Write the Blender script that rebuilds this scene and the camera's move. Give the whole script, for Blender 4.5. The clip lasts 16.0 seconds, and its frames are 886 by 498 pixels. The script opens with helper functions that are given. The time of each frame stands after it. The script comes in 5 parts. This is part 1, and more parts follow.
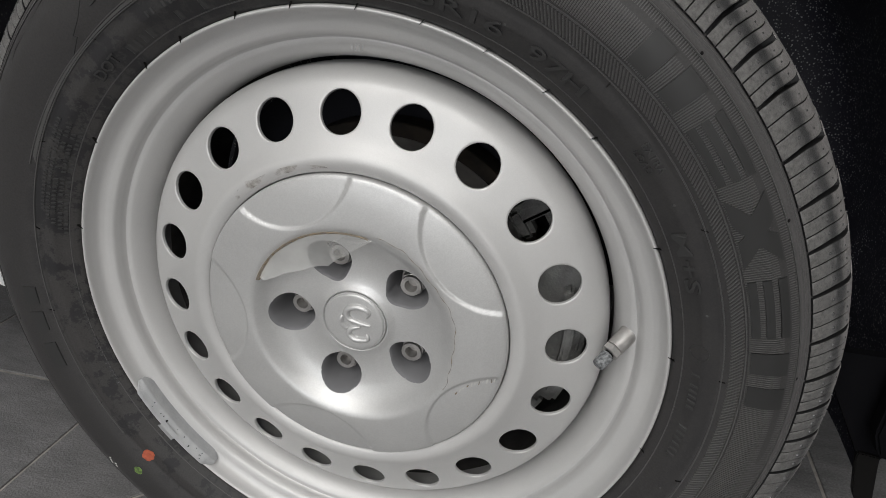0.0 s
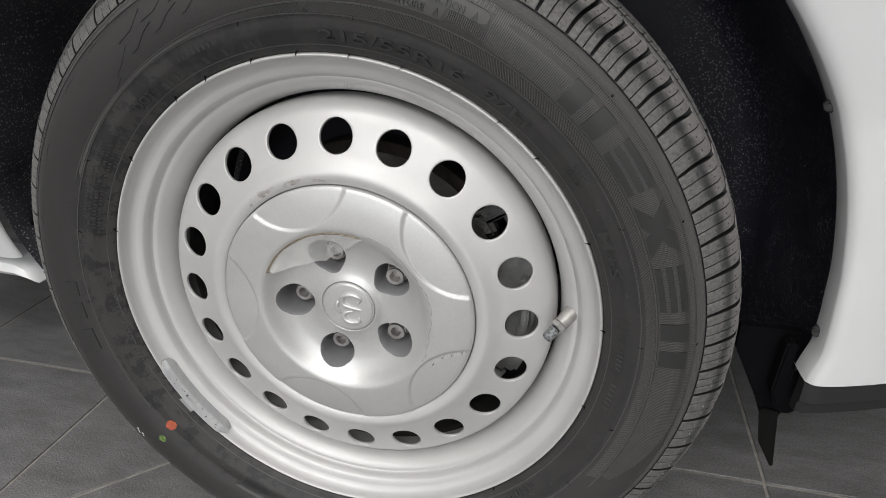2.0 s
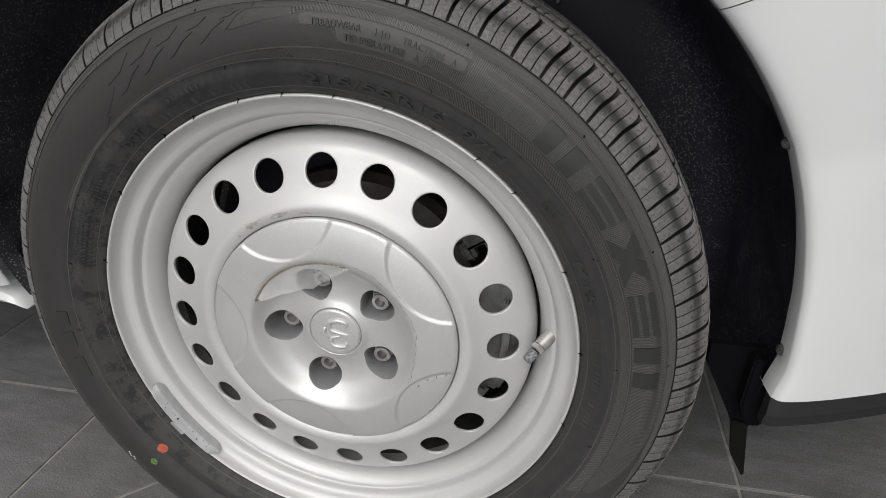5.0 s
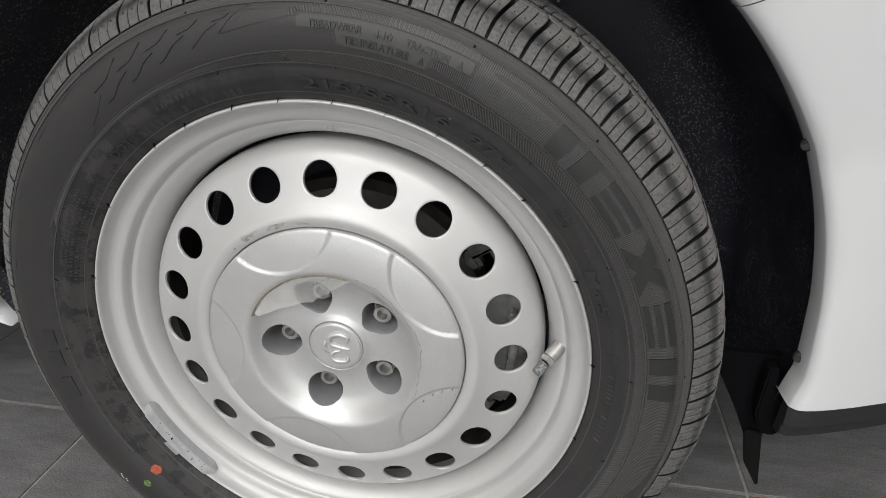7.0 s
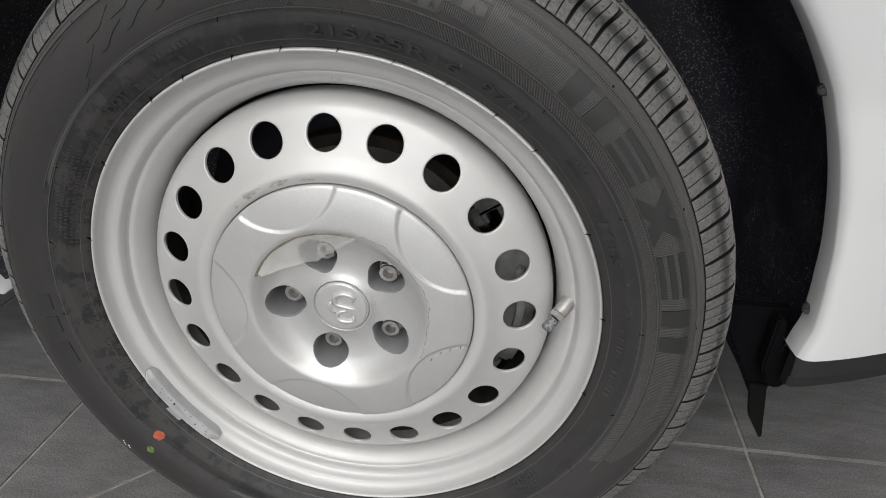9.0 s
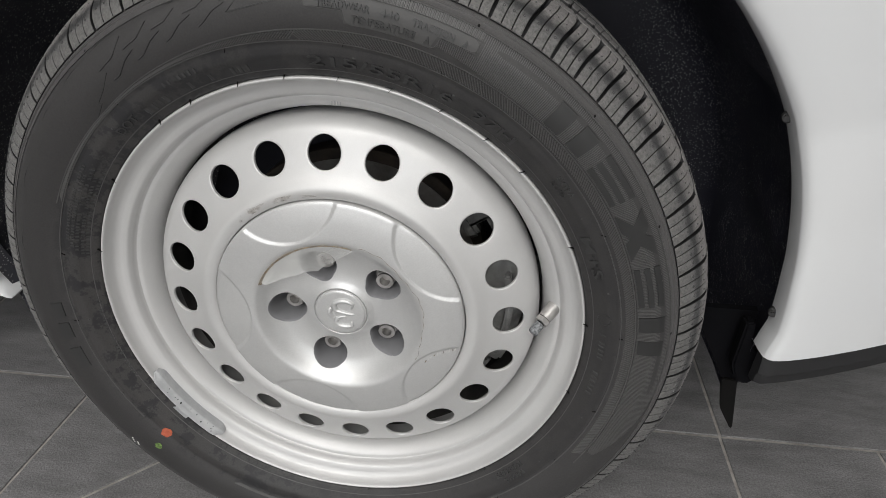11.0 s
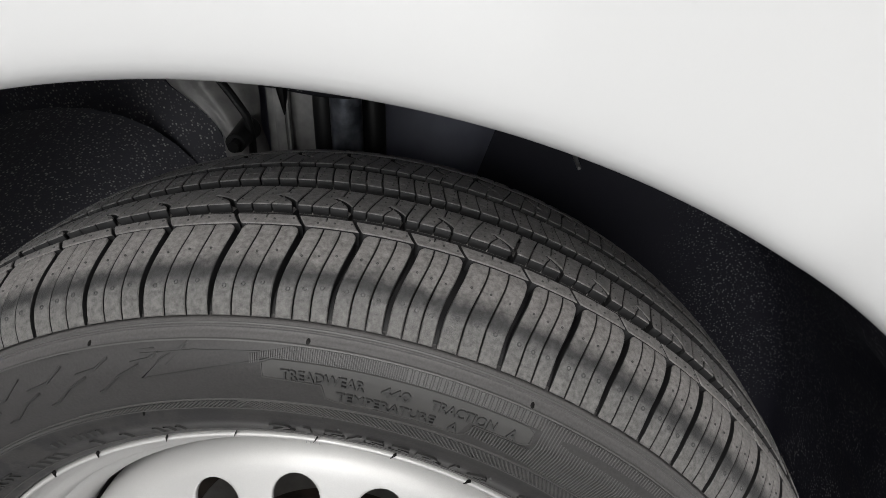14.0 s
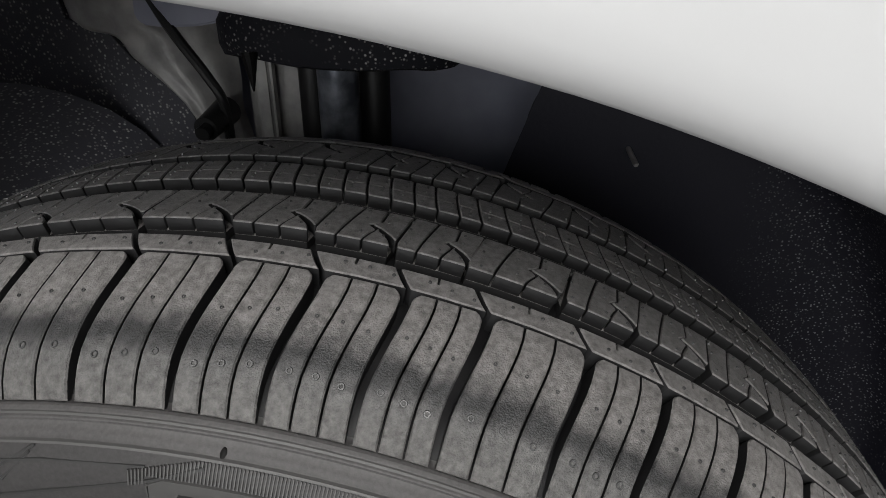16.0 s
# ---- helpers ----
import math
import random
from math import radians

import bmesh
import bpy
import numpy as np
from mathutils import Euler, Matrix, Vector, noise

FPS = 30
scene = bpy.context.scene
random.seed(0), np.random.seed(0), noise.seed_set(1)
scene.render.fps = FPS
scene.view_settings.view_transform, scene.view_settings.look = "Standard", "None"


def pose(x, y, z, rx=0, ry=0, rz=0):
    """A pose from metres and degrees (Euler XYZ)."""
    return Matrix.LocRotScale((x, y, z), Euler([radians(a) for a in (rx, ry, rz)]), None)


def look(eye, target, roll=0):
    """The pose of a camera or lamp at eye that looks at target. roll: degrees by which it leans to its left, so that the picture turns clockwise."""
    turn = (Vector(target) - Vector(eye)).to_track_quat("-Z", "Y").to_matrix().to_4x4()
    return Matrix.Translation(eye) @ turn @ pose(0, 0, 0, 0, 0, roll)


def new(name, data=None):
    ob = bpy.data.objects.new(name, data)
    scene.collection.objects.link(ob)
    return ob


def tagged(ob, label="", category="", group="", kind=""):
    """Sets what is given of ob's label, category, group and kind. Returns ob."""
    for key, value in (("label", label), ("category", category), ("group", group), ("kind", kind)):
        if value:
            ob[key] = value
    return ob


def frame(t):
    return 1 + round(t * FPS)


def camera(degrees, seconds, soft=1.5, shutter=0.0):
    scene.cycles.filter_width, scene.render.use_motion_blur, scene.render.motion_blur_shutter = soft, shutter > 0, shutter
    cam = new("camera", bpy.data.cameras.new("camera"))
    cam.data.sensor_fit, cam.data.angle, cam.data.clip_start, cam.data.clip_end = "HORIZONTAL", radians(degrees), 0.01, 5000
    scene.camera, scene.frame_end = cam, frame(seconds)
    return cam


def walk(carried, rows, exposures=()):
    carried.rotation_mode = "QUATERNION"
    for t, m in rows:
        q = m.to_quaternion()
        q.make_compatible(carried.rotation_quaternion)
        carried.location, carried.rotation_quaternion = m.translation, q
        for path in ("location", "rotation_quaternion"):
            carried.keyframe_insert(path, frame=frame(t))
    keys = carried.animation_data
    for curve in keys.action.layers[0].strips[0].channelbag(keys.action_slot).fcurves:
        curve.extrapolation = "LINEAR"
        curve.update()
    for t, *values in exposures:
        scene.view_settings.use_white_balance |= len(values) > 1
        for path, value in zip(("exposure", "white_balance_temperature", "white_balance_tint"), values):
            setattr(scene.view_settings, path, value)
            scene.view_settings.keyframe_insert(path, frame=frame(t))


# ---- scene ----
cam = camera(71.16, 16.0, soft=0.8)
PATH = [
    (0, pose(0.1595, -0.3643, 0.5451, 64.732, -0.495, 14.683)),
    (0.5, pose(0.1662, -0.4067, 0.5789, 64.513, -0.555, 14.092)),
    (1, pose(0.1795, -0.4431, 0.5910, 64.501, -0.524, 13.852)),
    (1.5, pose(0.1788, -0.4487, 0.5863, 64.186, -0.499, 13.416)),
    (2, pose(0.1866, -0.4456, 0.5868, 64.305, -0.501, 13.127)),
    (2.5, pose(0.1885, -0.4493, 0.5892, 64.393, -0.410, 12.930)),
    (3, pose(0.1906, -0.4503, 0.5929, 64.350, -0.499, 12.588)),
    (3.5, pose(0.1879, -0.4501, 0.5954, 64.041, -0.419, 12.205)),
    (4, pose(0.1880, -0.4490, 0.5911, 64.345, -0.348, 12.016)),
    (4.5, pose(0.1854, -0.4532, 0.5945, 64.427, -0.423, 11.614)),
    (5, pose(0.1883, -0.4532, 0.6172, 64.242, -0.395, 11.343)),
    (7.5, pose(0.1648, -0.4325, 0.6121, 64.361, -0.075, 9.681)),
    (8, pose(0.1580, -0.4362, 0.6055, 63.808, -0.230, 9.262)),
    (8.5, pose(0.1553, -0.4343, 0.5960, 62.920, -0.010, 8.929)),
    (11, pose(0.1510, -0.4543, 0.6343, 60.331, -0.260, 7.307)),
    (11.5, pose(0.1265, -0.4132, 0.6628, 60.410, -0.247, 7.171)),
    (12, pose(0.0989, -0.3351, 0.7048, 60.681, -0.537, 6.520)),
    (12.5, pose(0.0947, -0.3028, 0.7224, 62.295, -0.669, 6.136)),
    (13, pose(0.0948, -0.2777, 0.7412, 62.969, -0.796, 5.702)),
    (13.5, pose(0.0970, -0.2599, 0.7425, 63.104, -0.853, 5.411)),
    (14, pose(0.0985, -0.2404, 0.7403, 63.083, -0.813, 5.139)),
    (14.5, pose(0.1014, -0.2170, 0.7366, 63.059, -0.759, 5.408)),
    (15, pose(0.0980, -0.1910, 0.7216, 63.054, -0.698, 6.131)),
    (15.5, pose(0.0991, -0.1605, 0.7139, 62.870, -0.774, 6.865)),
    (16, pose(0.0944, -0.1385, 0.7071, 62.198, -0.617, 7.601)),
]
EXPOSURES = [(0.0, -0.44), (1.0, -0.13), (5.0, -0.12), (8.0, -0.13), (11.0, -0.15), (11.5, -0.18), (12.0, 0.04), (12.5, 0.33), (13.0, 0.29), (13.5, 0.11), (14.5, 0.07), (15.3, 0.06), (16.0, 0.04)]
walk(cam, PATH, EXPOSURES)
# ---------------------------------------------------------------- light
def make_world():
    w = bpy.data.worlds.new("world")
    w.use_nodes = True
    scene.world = w
    bg = w.node_tree.nodes["Background"]
    bg.inputs["Color"].default_value = (0.9, 0.95, 1.0, 1)
    bg.inputs["Strength"].default_value = 0.05


def area(name, place, target, sx, sy, watts, colour=(1, 1, 1)):
    la = bpy.data.lights.new(name, "AREA")
    la.shape, la.size, la.size_y, la.energy, la.color = "RECTANGLE", sx, sy, watts, colour
    ob = new(name, la)
    ob.matrix_world = look(place, target)
    return ob


make_world()
area("ceiling_lamp", (0.0, -1.3, 3.2), (0.0, -1.3, 0), 3.2, 1.4, 24, (1.0, 0.98, 0.95))
area("ceiling_lamp", (0.0, -2.9, 3.2), (0.0, -2.9, 0), 3.6, 0.9, 95, (1.0, 0.98, 0.95))
area("ceiling_lamp", (-0.2, -4.5, 3.2), (-0.2, -4.5, 0), 5.0, 0.9, 95, (1.0, 0.98, 0.95))
# added fill from the front for arch and tread; no window stands there
area("front_fill", (-0.2, -5.4, 1.35), (0.2, 0, 1.0), 3.4, 2.2, 80, (0.96, 0.98, 1.0))


# ---------------------------------------------------------------- materials
def material(name, colour, rough=0.5, metal=0.0, spec=0.5):
    m = bpy.data.materials.new(name)
    m.use_nodes = True
    b = m.node_tree.nodes["Principled BSDF"]
    b.inputs["Base Color"].default_value = (*colour, 1)
    b.inputs["Roughness"].default_value = rough
    b.inputs["Metallic"].default_value = metal
    b.inputs["Specular IOR Level"].default_value = spec
    return m


def noisy(m, scale, low, high, detail=6.0, socket="Base Color", lo=0.35, hi=0.65, kind="Object"):
    """Drives a socket by noise between two values."""
    nt = m.node_tree
    b = nt.nodes["Principled BSDF"]
    co = nt.nodes.new("ShaderNodeTexCoord")
    no = nt.nodes.new("ShaderNodeTexNoise")
    no.inputs["Scale"].default_value = scale
    no.inputs["Detail"].default_value = detail
    nt.links.new(co.outputs[kind], no.inputs["Vector"])
    if socket == "Base Color":
        ra = nt.nodes.new("ShaderNodeValToRGB")
        ra.color_ramp.elements[0].position, ra.color_ramp.elements[1].position = lo, hi
        ra.color_ramp.elements[0].color, ra.color_ramp.elements[1].color = (*low, 1), (*high, 1)
        nt.links.new(no.outputs["Fac"], ra.inputs["Fac"])
        nt.links.new(ra.outputs["Color"], b.inputs[socket])
    else:
        ra = nt.nodes.new("ShaderNodeMapRange")
        for k, v in zip(("From Min", "From Max", "To Min", "To Max"), (lo, hi, low, high)):
            ra.inputs[k].default_value = v
        nt.links.new(no.outputs["Fac"], ra.inputs["Value"])
        nt.links.new(ra.outputs["Result"], b.inputs[socket])
    return m


def bumpy(m, scale, strength, distance=0.001, detail=5.0):
    nt = m.node_tree
    b = nt.nodes["Principled BSDF"]
    co = nt.nodes.new("ShaderNodeTexCoord")
    no = nt.nodes.new("ShaderNodeTexNoise")
    no.inputs["Scale"].default_value = scale
    no.inputs["Detail"].default_value = detail
    bu = nt.nodes.new("ShaderNodeBump")
    bu.inputs["Strength"].default_value, bu.inputs["Distance"].default_value = strength, distance
    nt.links.new(co.outputs["Object"], no.inputs["Vector"])
    nt.links.new(no.outputs["Fac"], bu.inputs["Height"])
    nt.links.new(bu.outputs["Normal"], b.inputs["Normal"])
    return m


def speckled(m, scale, base, speck, size=0.2, amount=0.62, start=None):
    """Scattered pale specks: dried spray on a dark face."""
    nt = m.node_tree
    b = nt.nodes["Principled BSDF"]
    co = nt.nodes.new("ShaderNodeTexCoord")
    vo = nt.nodes.new("ShaderNodeTexVoronoi")
    vo.inputs["Scale"].default_value = scale
    no = nt.nodes.new("ShaderNodeTexNoise")
    no.inputs["Scale"].default_value = 14.0
    less = nt.nodes.new("ShaderNodeMapRange")
    less.inputs["From Min"].default_value, less.inputs["From Max"].default_value = size * 1.25, size * 0.5
    more = nt.nodes.new("ShaderNodeMapRange")
    more.inputs["From Min"].default_value, more.inputs["From Max"].default_value = amount - 0.14, amount
    sep = nt.nodes.new("ShaderNodeSeparateColor")
    fade = nt.nodes.new("ShaderNodeMath")
    fade.operation = "MULTIPLY"
    mul = nt.nodes.new("ShaderNodeMath")
    mul.operation = "MULTIPLY"
    mix = nt.nodes.new("ShaderNodeMix")
    mix.data_type = "RGBA"
    mix.inputs["A"].default_value, mix.inputs["B"].default_value = (*base, 1), (*speck, 1)
    nt.links.new(co.outputs["Object"], vo.inputs["Vector"])
    nt.links.new(co.outputs["Object"], no.inputs["Vector"])
    nt.links.new(vo.outputs["Distance"], less.inputs["Value"])
    nt.links.new(no.outputs["Fac"], more.inputs["Value"])
    nt.links.new(vo.outputs["Color"], sep.inputs["Color"])
    nt.links.new(less.outputs["Result"], mul.inputs[0])
    nt.links.new(more.outputs["Result"], mul.inputs[1])
    nt.links.new(mul.outputs["Value"], fade.inputs[0])
    nt.links.new(sep.outputs["Red"], fade.inputs[1])
    last = fade.outputs["Value"]
    if start:  # spray only ahead of here
        pos = nt.nodes.new("ShaderNodeSeparateXYZ")
        nt.links.new(co.outputs["Object"], pos.inputs["Vector"])
        gate = nt.nodes.new("ShaderNodeMapRange")
        gate.inputs["From Min"].default_value, gate.inputs["From Max"].default_value = start, start + 0.06
        nt.links.new(pos.outputs["X"], gate.inputs["Value"])
        cut = nt.nodes.new("ShaderNodeMath")
        cut.operation = "MULTIPLY"
        nt.links.new(last, cut.inputs[0])
        nt.links.new(gate.outputs["Result"], cut.inputs[1])
        last = cut.outputs["Value"]
    nt.links.new(last, mix.inputs["Factor"])
    nt.links.new(mix.outputs["Result"], b.inputs["Base Color"])
    return m


def flaked(m, clouds, low, high, flake, spread):
    """Silver paint: soft clouds and a fine metallic flake."""
    nt = m.node_tree
    noisy(m, clouds, low, high)
    old = nt.nodes["Principled BSDF"].inputs["Base Color"].links[0].from_socket
    co = nt.nodes.new("ShaderNodeTexCoord")
    vo = nt.nodes.new("ShaderNodeTexVoronoi")
    vo.inputs["Scale"].default_value = flake
    nt.links.new(co.outputs["Object"], vo.inputs["Vector"])
    sep = nt.nodes.new("ShaderNodeSeparateColor")
    nt.links.new(vo.outputs["Color"], sep.inputs["Color"])
    ra = nt.nodes.new("ShaderNodeMapRange")
    ra.inputs["To Min"].default_value, ra.inputs["To Max"].default_value = 1 - spread, 1 + spread
    nt.links.new(sep.outputs["Red"], ra.inputs["Value"])
    mix = nt.nodes.new("ShaderNodeMix")
    mix.data_type, mix.blend_type = "RGBA", "MULTIPLY"
    mix.inputs["Factor"].default_value = 1.0
    nt.links.new(old, mix.inputs["A"])
    nt.links.new(ra.outputs["Result"], mix.inputs["B"])
    nt.links.new(mix.outputs["Result"], nt.nodes["Principled BSDF"].inputs["Base Color"])
    return m


SILVER = bumpy(flaked(material("silver_wheel_paint", (0.6, 0.6, 0.6), 0.45, 0.42), 9, (0.58, 0.578, 0.575), (0.64, 0.635, 0.63), 1800, 0.02), 900, 0.05)
noisy(SILVER, 30, 0.48, 0.56, socket="Roughness")
SILVER.node_tree.nodes["Principled BSDF"].inputs["Coat Weight"].default_value = 0.3
SILVER.node_tree.nodes["Principled BSDF"].inputs["Coat Roughness"].default_value = 0.2
COVER = bumpy(flaked(material("silver_plastic", (0.55, 0.55, 0.55), 0.40, 0.5), 14, (0.57, 0.57, 0.57), (0.65, 0.65, 0.645), 1600, 0.05), 1600, 0.12, 0.0005)
noisy(COVER, 700, 0.32, 0.46, socket="Roughness")
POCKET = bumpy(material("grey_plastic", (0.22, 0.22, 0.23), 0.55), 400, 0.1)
def sidewall_material():
    """Black rubber with dark soapy stains on the band beside the rim."""
    m = bumpy(material("tyre_rubber", (0.05, 0.05, 0.05), 0.5, 0, 0.4), 600, 0.16, 0.0006)
    nt = m.node_tree
    b = nt.nodes["Principled BSDF"]
    co = nt.nodes.new("ShaderNodeTexCoord")
    off = nt.nodes.new("ShaderNodeVectorMath")
    off.inputs[1].default_value = (0, 0, -0.302)
    nt.links.new(co.outputs["Object"], off.inputs[0])
    flat = nt.nodes.new("ShaderNodeVectorMath")
    flat.operation = "MULTIPLY"
    flat.inputs[1].default_value = (1, 0, 1)
    nt.links.new(off.outputs["Vector"], flat.inputs[0])
    ln = nt.nodes.new("ShaderNodeVectorMath")
    ln.operation = "LENGTH"
    nt.links.new(flat.outputs["Vector"], ln.inputs[0])
    band = nt.nodes.new("ShaderNodeMapRange")
    for k, v in zip(("From Min", "From Max", "To Min", "To Max"), (0.244, 0.252, 1.0, 0.0)):
        band.inputs[k].default_value = v
    nt.links.new(ln.outputs["Value"], band.inputs["Value"])
    big = nt.nodes.new("ShaderNodeTexNoise")
    big.inputs["Scale"].default_value, big.inputs["Detail"].default_value = 48.0, 14.0
    big.inputs["Roughness"].default_value = 0.74
    nt.links.new(co.outputs["Object"], big.inputs["Vector"])
    cut = nt.nodes.new("ShaderNodeMapRange")
    for k, v in zip(("From Min", "From Max", "To Min", "To Max"), (0.50, 0.535, 0.0, 0.9)):
        cut.inputs[k].default_value = v
    nt.links.new(big.outputs["Fac"], cut.inputs["Value"])
    mul = nt.nodes.new("ShaderNodeMath")
    mul.operation = "MULTIPLY"
    nt.links.new(band.outputs["Result"], mul.inputs[0])
    nt.links.new(cut.outputs["Result"], mul.inputs[1])
    side = nt.nodes.new("ShaderNodeSeparateXYZ")
    nt.links.new(co.outputs["Object"], side.inputs["Vector"])
    rear = nt.nodes.new("ShaderNodeMapRange")  # dirtier towards the rear of the wheel
    for k, v in zip(("From Min", "From Max", "To Min", "To Max"), (0.06, -0.14, 0.3, 1.0)):
        rear.inputs[k].default_value = v
    nt.links.new(side.outputs["X"], rear.inputs["Value"])
    both = nt.nodes.new("ShaderNodeMath")
    both.operation = "MULTIPLY"
    nt.links.new(mul.outputs["Value"], both.inputs[0])
    nt.links.new(rear.outputs["Result"], both.inputs[1])
    fine = nt.nodes.new("ShaderNodeTexNoise")
    fine.inputs["Scale"].default_value, fine.inputs["Detail"].default_value = 900.0, 8.0
    nt.links.new(co.outputs["Object"], fine.inputs["Vector"])
    ra = nt.nodes.new("ShaderNodeValToRGB")
    ra.color_ramp.elements[0].position, ra.color_ramp.elements[1].position = 0.3, 0.7
    ra.color_ramp.elements[0].color, ra.color_ramp.elements[1].color = (0.048, 0.0468, 0.0474, 1), (0.069, 0.067, 0.0675, 1)
    nt.links.new(fine.outputs["Fac"], ra.inputs["Fac"])
    # mould finish by radius: smooth dark bead band, matt pale outer ring; middle darkened with the ribs' shade
    zone = nt.nodes.new("ShaderNodeMapRange")
    zone.inputs["From Min"].default_value, zone.inputs["From Max"].default_value = 0.215, 0.295
    nt.links.new(ln.outputs["Value"], zone.inputs["Value"])
    tone = nt.nodes.new("ShaderNodeValToRGB")
    el = tone.color_ramp.elements
    el[0].position, el[0].color = 0.0, (0.66, 0.65, 0.64, 1)
    el[1].position, el[1].color = 1.0, (1.5, 1.48, 1.46, 1)
    for p, c in ((0.36, 0.52), (0.38, 0.72), (0.47, 0.70), (0.86, 0.70), (0.885, 1.40)):
        el.new(p).color = (c, c * 0.99, c * 0.985, 1)
    nt.links.new(zone.outputs["Result"], tone.inputs["Fac"])
    smooth = nt.nodes.new("ShaderNodeValToRGB")  # rearward: dusty bead band, and painted shade darkening the outer field
    el = smooth.color_ramp.elements
    el[0].position, el[0].color = 0.33, (1.30, 1.28, 1.26, 1)
    el[1].position, el[1].color = 0.53, (0.76, 0.755, 0.755, 1)
    el.new(0.42).color = (0.98, 0.97, 0.97, 1)
    nt.links.new(zone.outputs["Result"], smooth.inputs["Fac"])
    where = nt.nodes.new("ShaderNodeMapRange")
    where.inputs["From Min"].default_value, where.inputs["From Max"].default_value = -0.10, -0.20
    nt.links.new(side.outputs["X"], where.inputs["Value"])
    mixes = []
    for a, b_, fac in ((ra.outputs["Color"], tone.outputs["Color"], None), (None, smooth.outputs["Color"], where.outputs["Result"])):
        mu = nt.nodes.new("ShaderNodeMix")
        mu.data_type, mu.blend_type = "RGBA", "MULTIPLY"
        mu.inputs["Factor"].default_value = 1.0
        nt.links.new(a if a else mixes[-1].outputs["Result"], mu.inputs["A"])
        nt.links.new(b_, mu.inputs["B"])
        if fac:
            nt.links.new(fac, mu.inputs["Factor"])
        mixes.append(mu)
    mix = nt.nodes.new("ShaderNodeMix")
    mix.data_type = "RGBA"
    mix.inputs["B"].default_value = (0.016, 0.016, 0.018, 1)
    nt.links.new(both.outputs["Value"], mix.inputs["Factor"])
    nt.links.new(mixes[-1].outputs["Result"], mix.inputs["A"])
    nt.links.new(mix.outputs["Result"], b.inputs["Base Color"])
    return m


RUBBER = sidewall_material()
RUBBER.node_tree.nodes["Principled BSDF"].inputs["Sheen Weight"].default_value = 0.06  # dry bloom
noisy(RUBBER, 40, 0.47, 0.54, socket="Roughness")
def tread_material():
    """Rubber that is scuffed and dusty on the running face, clean on the shoulder's turn with its dim reflection
    painted dark, grey below.
    """
    m = bumpy(material("tread_rubber", (0.05, 0.05, 0.05), 0.5, 0, 0.4), 1800, 0.42, 0.0010)
    nt = m.node_tree
    b = nt.nodes["Principled BSDF"]

    def node(kind, **values):
        n = nt.nodes.new(kind)
        for k, v in values.items():
            n.inputs[k].default_value = v
        return n

    co = node("ShaderNodeTexCoord")
    sep = node("ShaderNodeSeparateXYZ")
    nt.links.new(co.outputs["Object"], sep.inputs["Vector"])
    flat = node("ShaderNodeCombineXYZ")
    nt.links.new(sep.outputs["X"], flat.inputs["X"])
    nt.links.new(sep.outputs["Z"], flat.inputs["Z"])
    ln = node("ShaderNodeVectorMath")
    ln.operation = "LENGTH"
    nt.links.new(flat.outputs["Vector"], ln.inputs[0])
    wob = node("ShaderNodeTexNoise", Scale=160.0, Detail=4.0)
    info = node("ShaderNodeObjectInfo")
    shift = node("ShaderNodeVectorMath")
    nt.links.new(co.outputs["Object"], shift.inputs[0])
    nt.links.new(info.outputs["Random"], shift.inputs[1])
    nt.links.new(shift.outputs["Vector"], wob.inputs["Vector"])
    jig = node("ShaderNodeMath")
    jig.operation = "MULTIPLY_ADD"
    jig.inputs[1].default_value = 0.006
    nt.links.new(wob.outputs["Fac"], jig.inputs[0])
    nt.links.new(ln.outputs["Value"], jig.inputs[2])
    span = node("ShaderNodeMapRange")
    span.inputs["From Min"].default_value, span.inputs["From Max"].default_value = 0.300, 0.330
    nt.links.new(jig.outputs["Value"], span.inputs["Value"])
    ra = node("ShaderNodeValToRGB")
    el = ra.color_ramp.elements
    el[0].position, el[0].color = 0.0, (0.138, 0.135, 0.131, 1)
    # crown stop lowered: the arch's shade is in the colour
    el[1].position, el[1].color = 1.0, (0.150, 0.147, 0.148, 1)
    # dark stops: clean rubber plus the turn's dim reflection, painted
    for p, c in ((0.19, (0.132, 0.130, 0.128, 1)), (0.31, (0.046, 0.046, 0.047, 1)), (0.37, (0.044, 0.044, 0.045, 1)), (0.50, (0.212, 0.203, 0.198, 1)), (0.64, (0.250, 0.239, 0.232, 1))):
        e = el.new(p)
        e.color = c
    nt.links.new(span.outputs["Result"], ra.inputs["Fac"])
    gr = node("ShaderNodeTexNoise", Scale=420.0, Detail=8.0, Roughness=0.7)
    nt.links.new(shift.outputs["Vector"], gr.inputs["Vector"])
    grain = node("ShaderNodeMapRange")
    for k, v in zip(("From Min", "From Max", "To Min", "To Max"), (0.3, 0.75, 0.45, 1.6)):
        grain.inputs[k].default_value = v
    nt.links.new(gr.outputs["Fac"], grain.inputs["Value"])
    mul = node("ShaderNodeMix")
    mul.data_type, mul.blend_type = "RGBA", "MULTIPLY"
    mul.inputs["Factor"].default_value = 1.0
    nt.links.new(ra.outputs["Color"], mul.inputs["A"])
    nt.links.new(grain.outputs["Result"], mul.inputs["B"])
    nt.links.new(mul.outputs["Result"], b.inputs["Base Color"])
    ro = node("ShaderNodeMapRange")
    for k, v in zip(("From Min", "From Max", "To Min", "To Max"), (0.3, 0.7, 0.38, 0.62)):
        ro.inputs[k].default_value = v
    nt.links.new(gr.outputs["Fac"], ro.inputs["Value"])
    nt.links.new(ro.outputs["Result"], b.inputs["Roughness"])
    return m


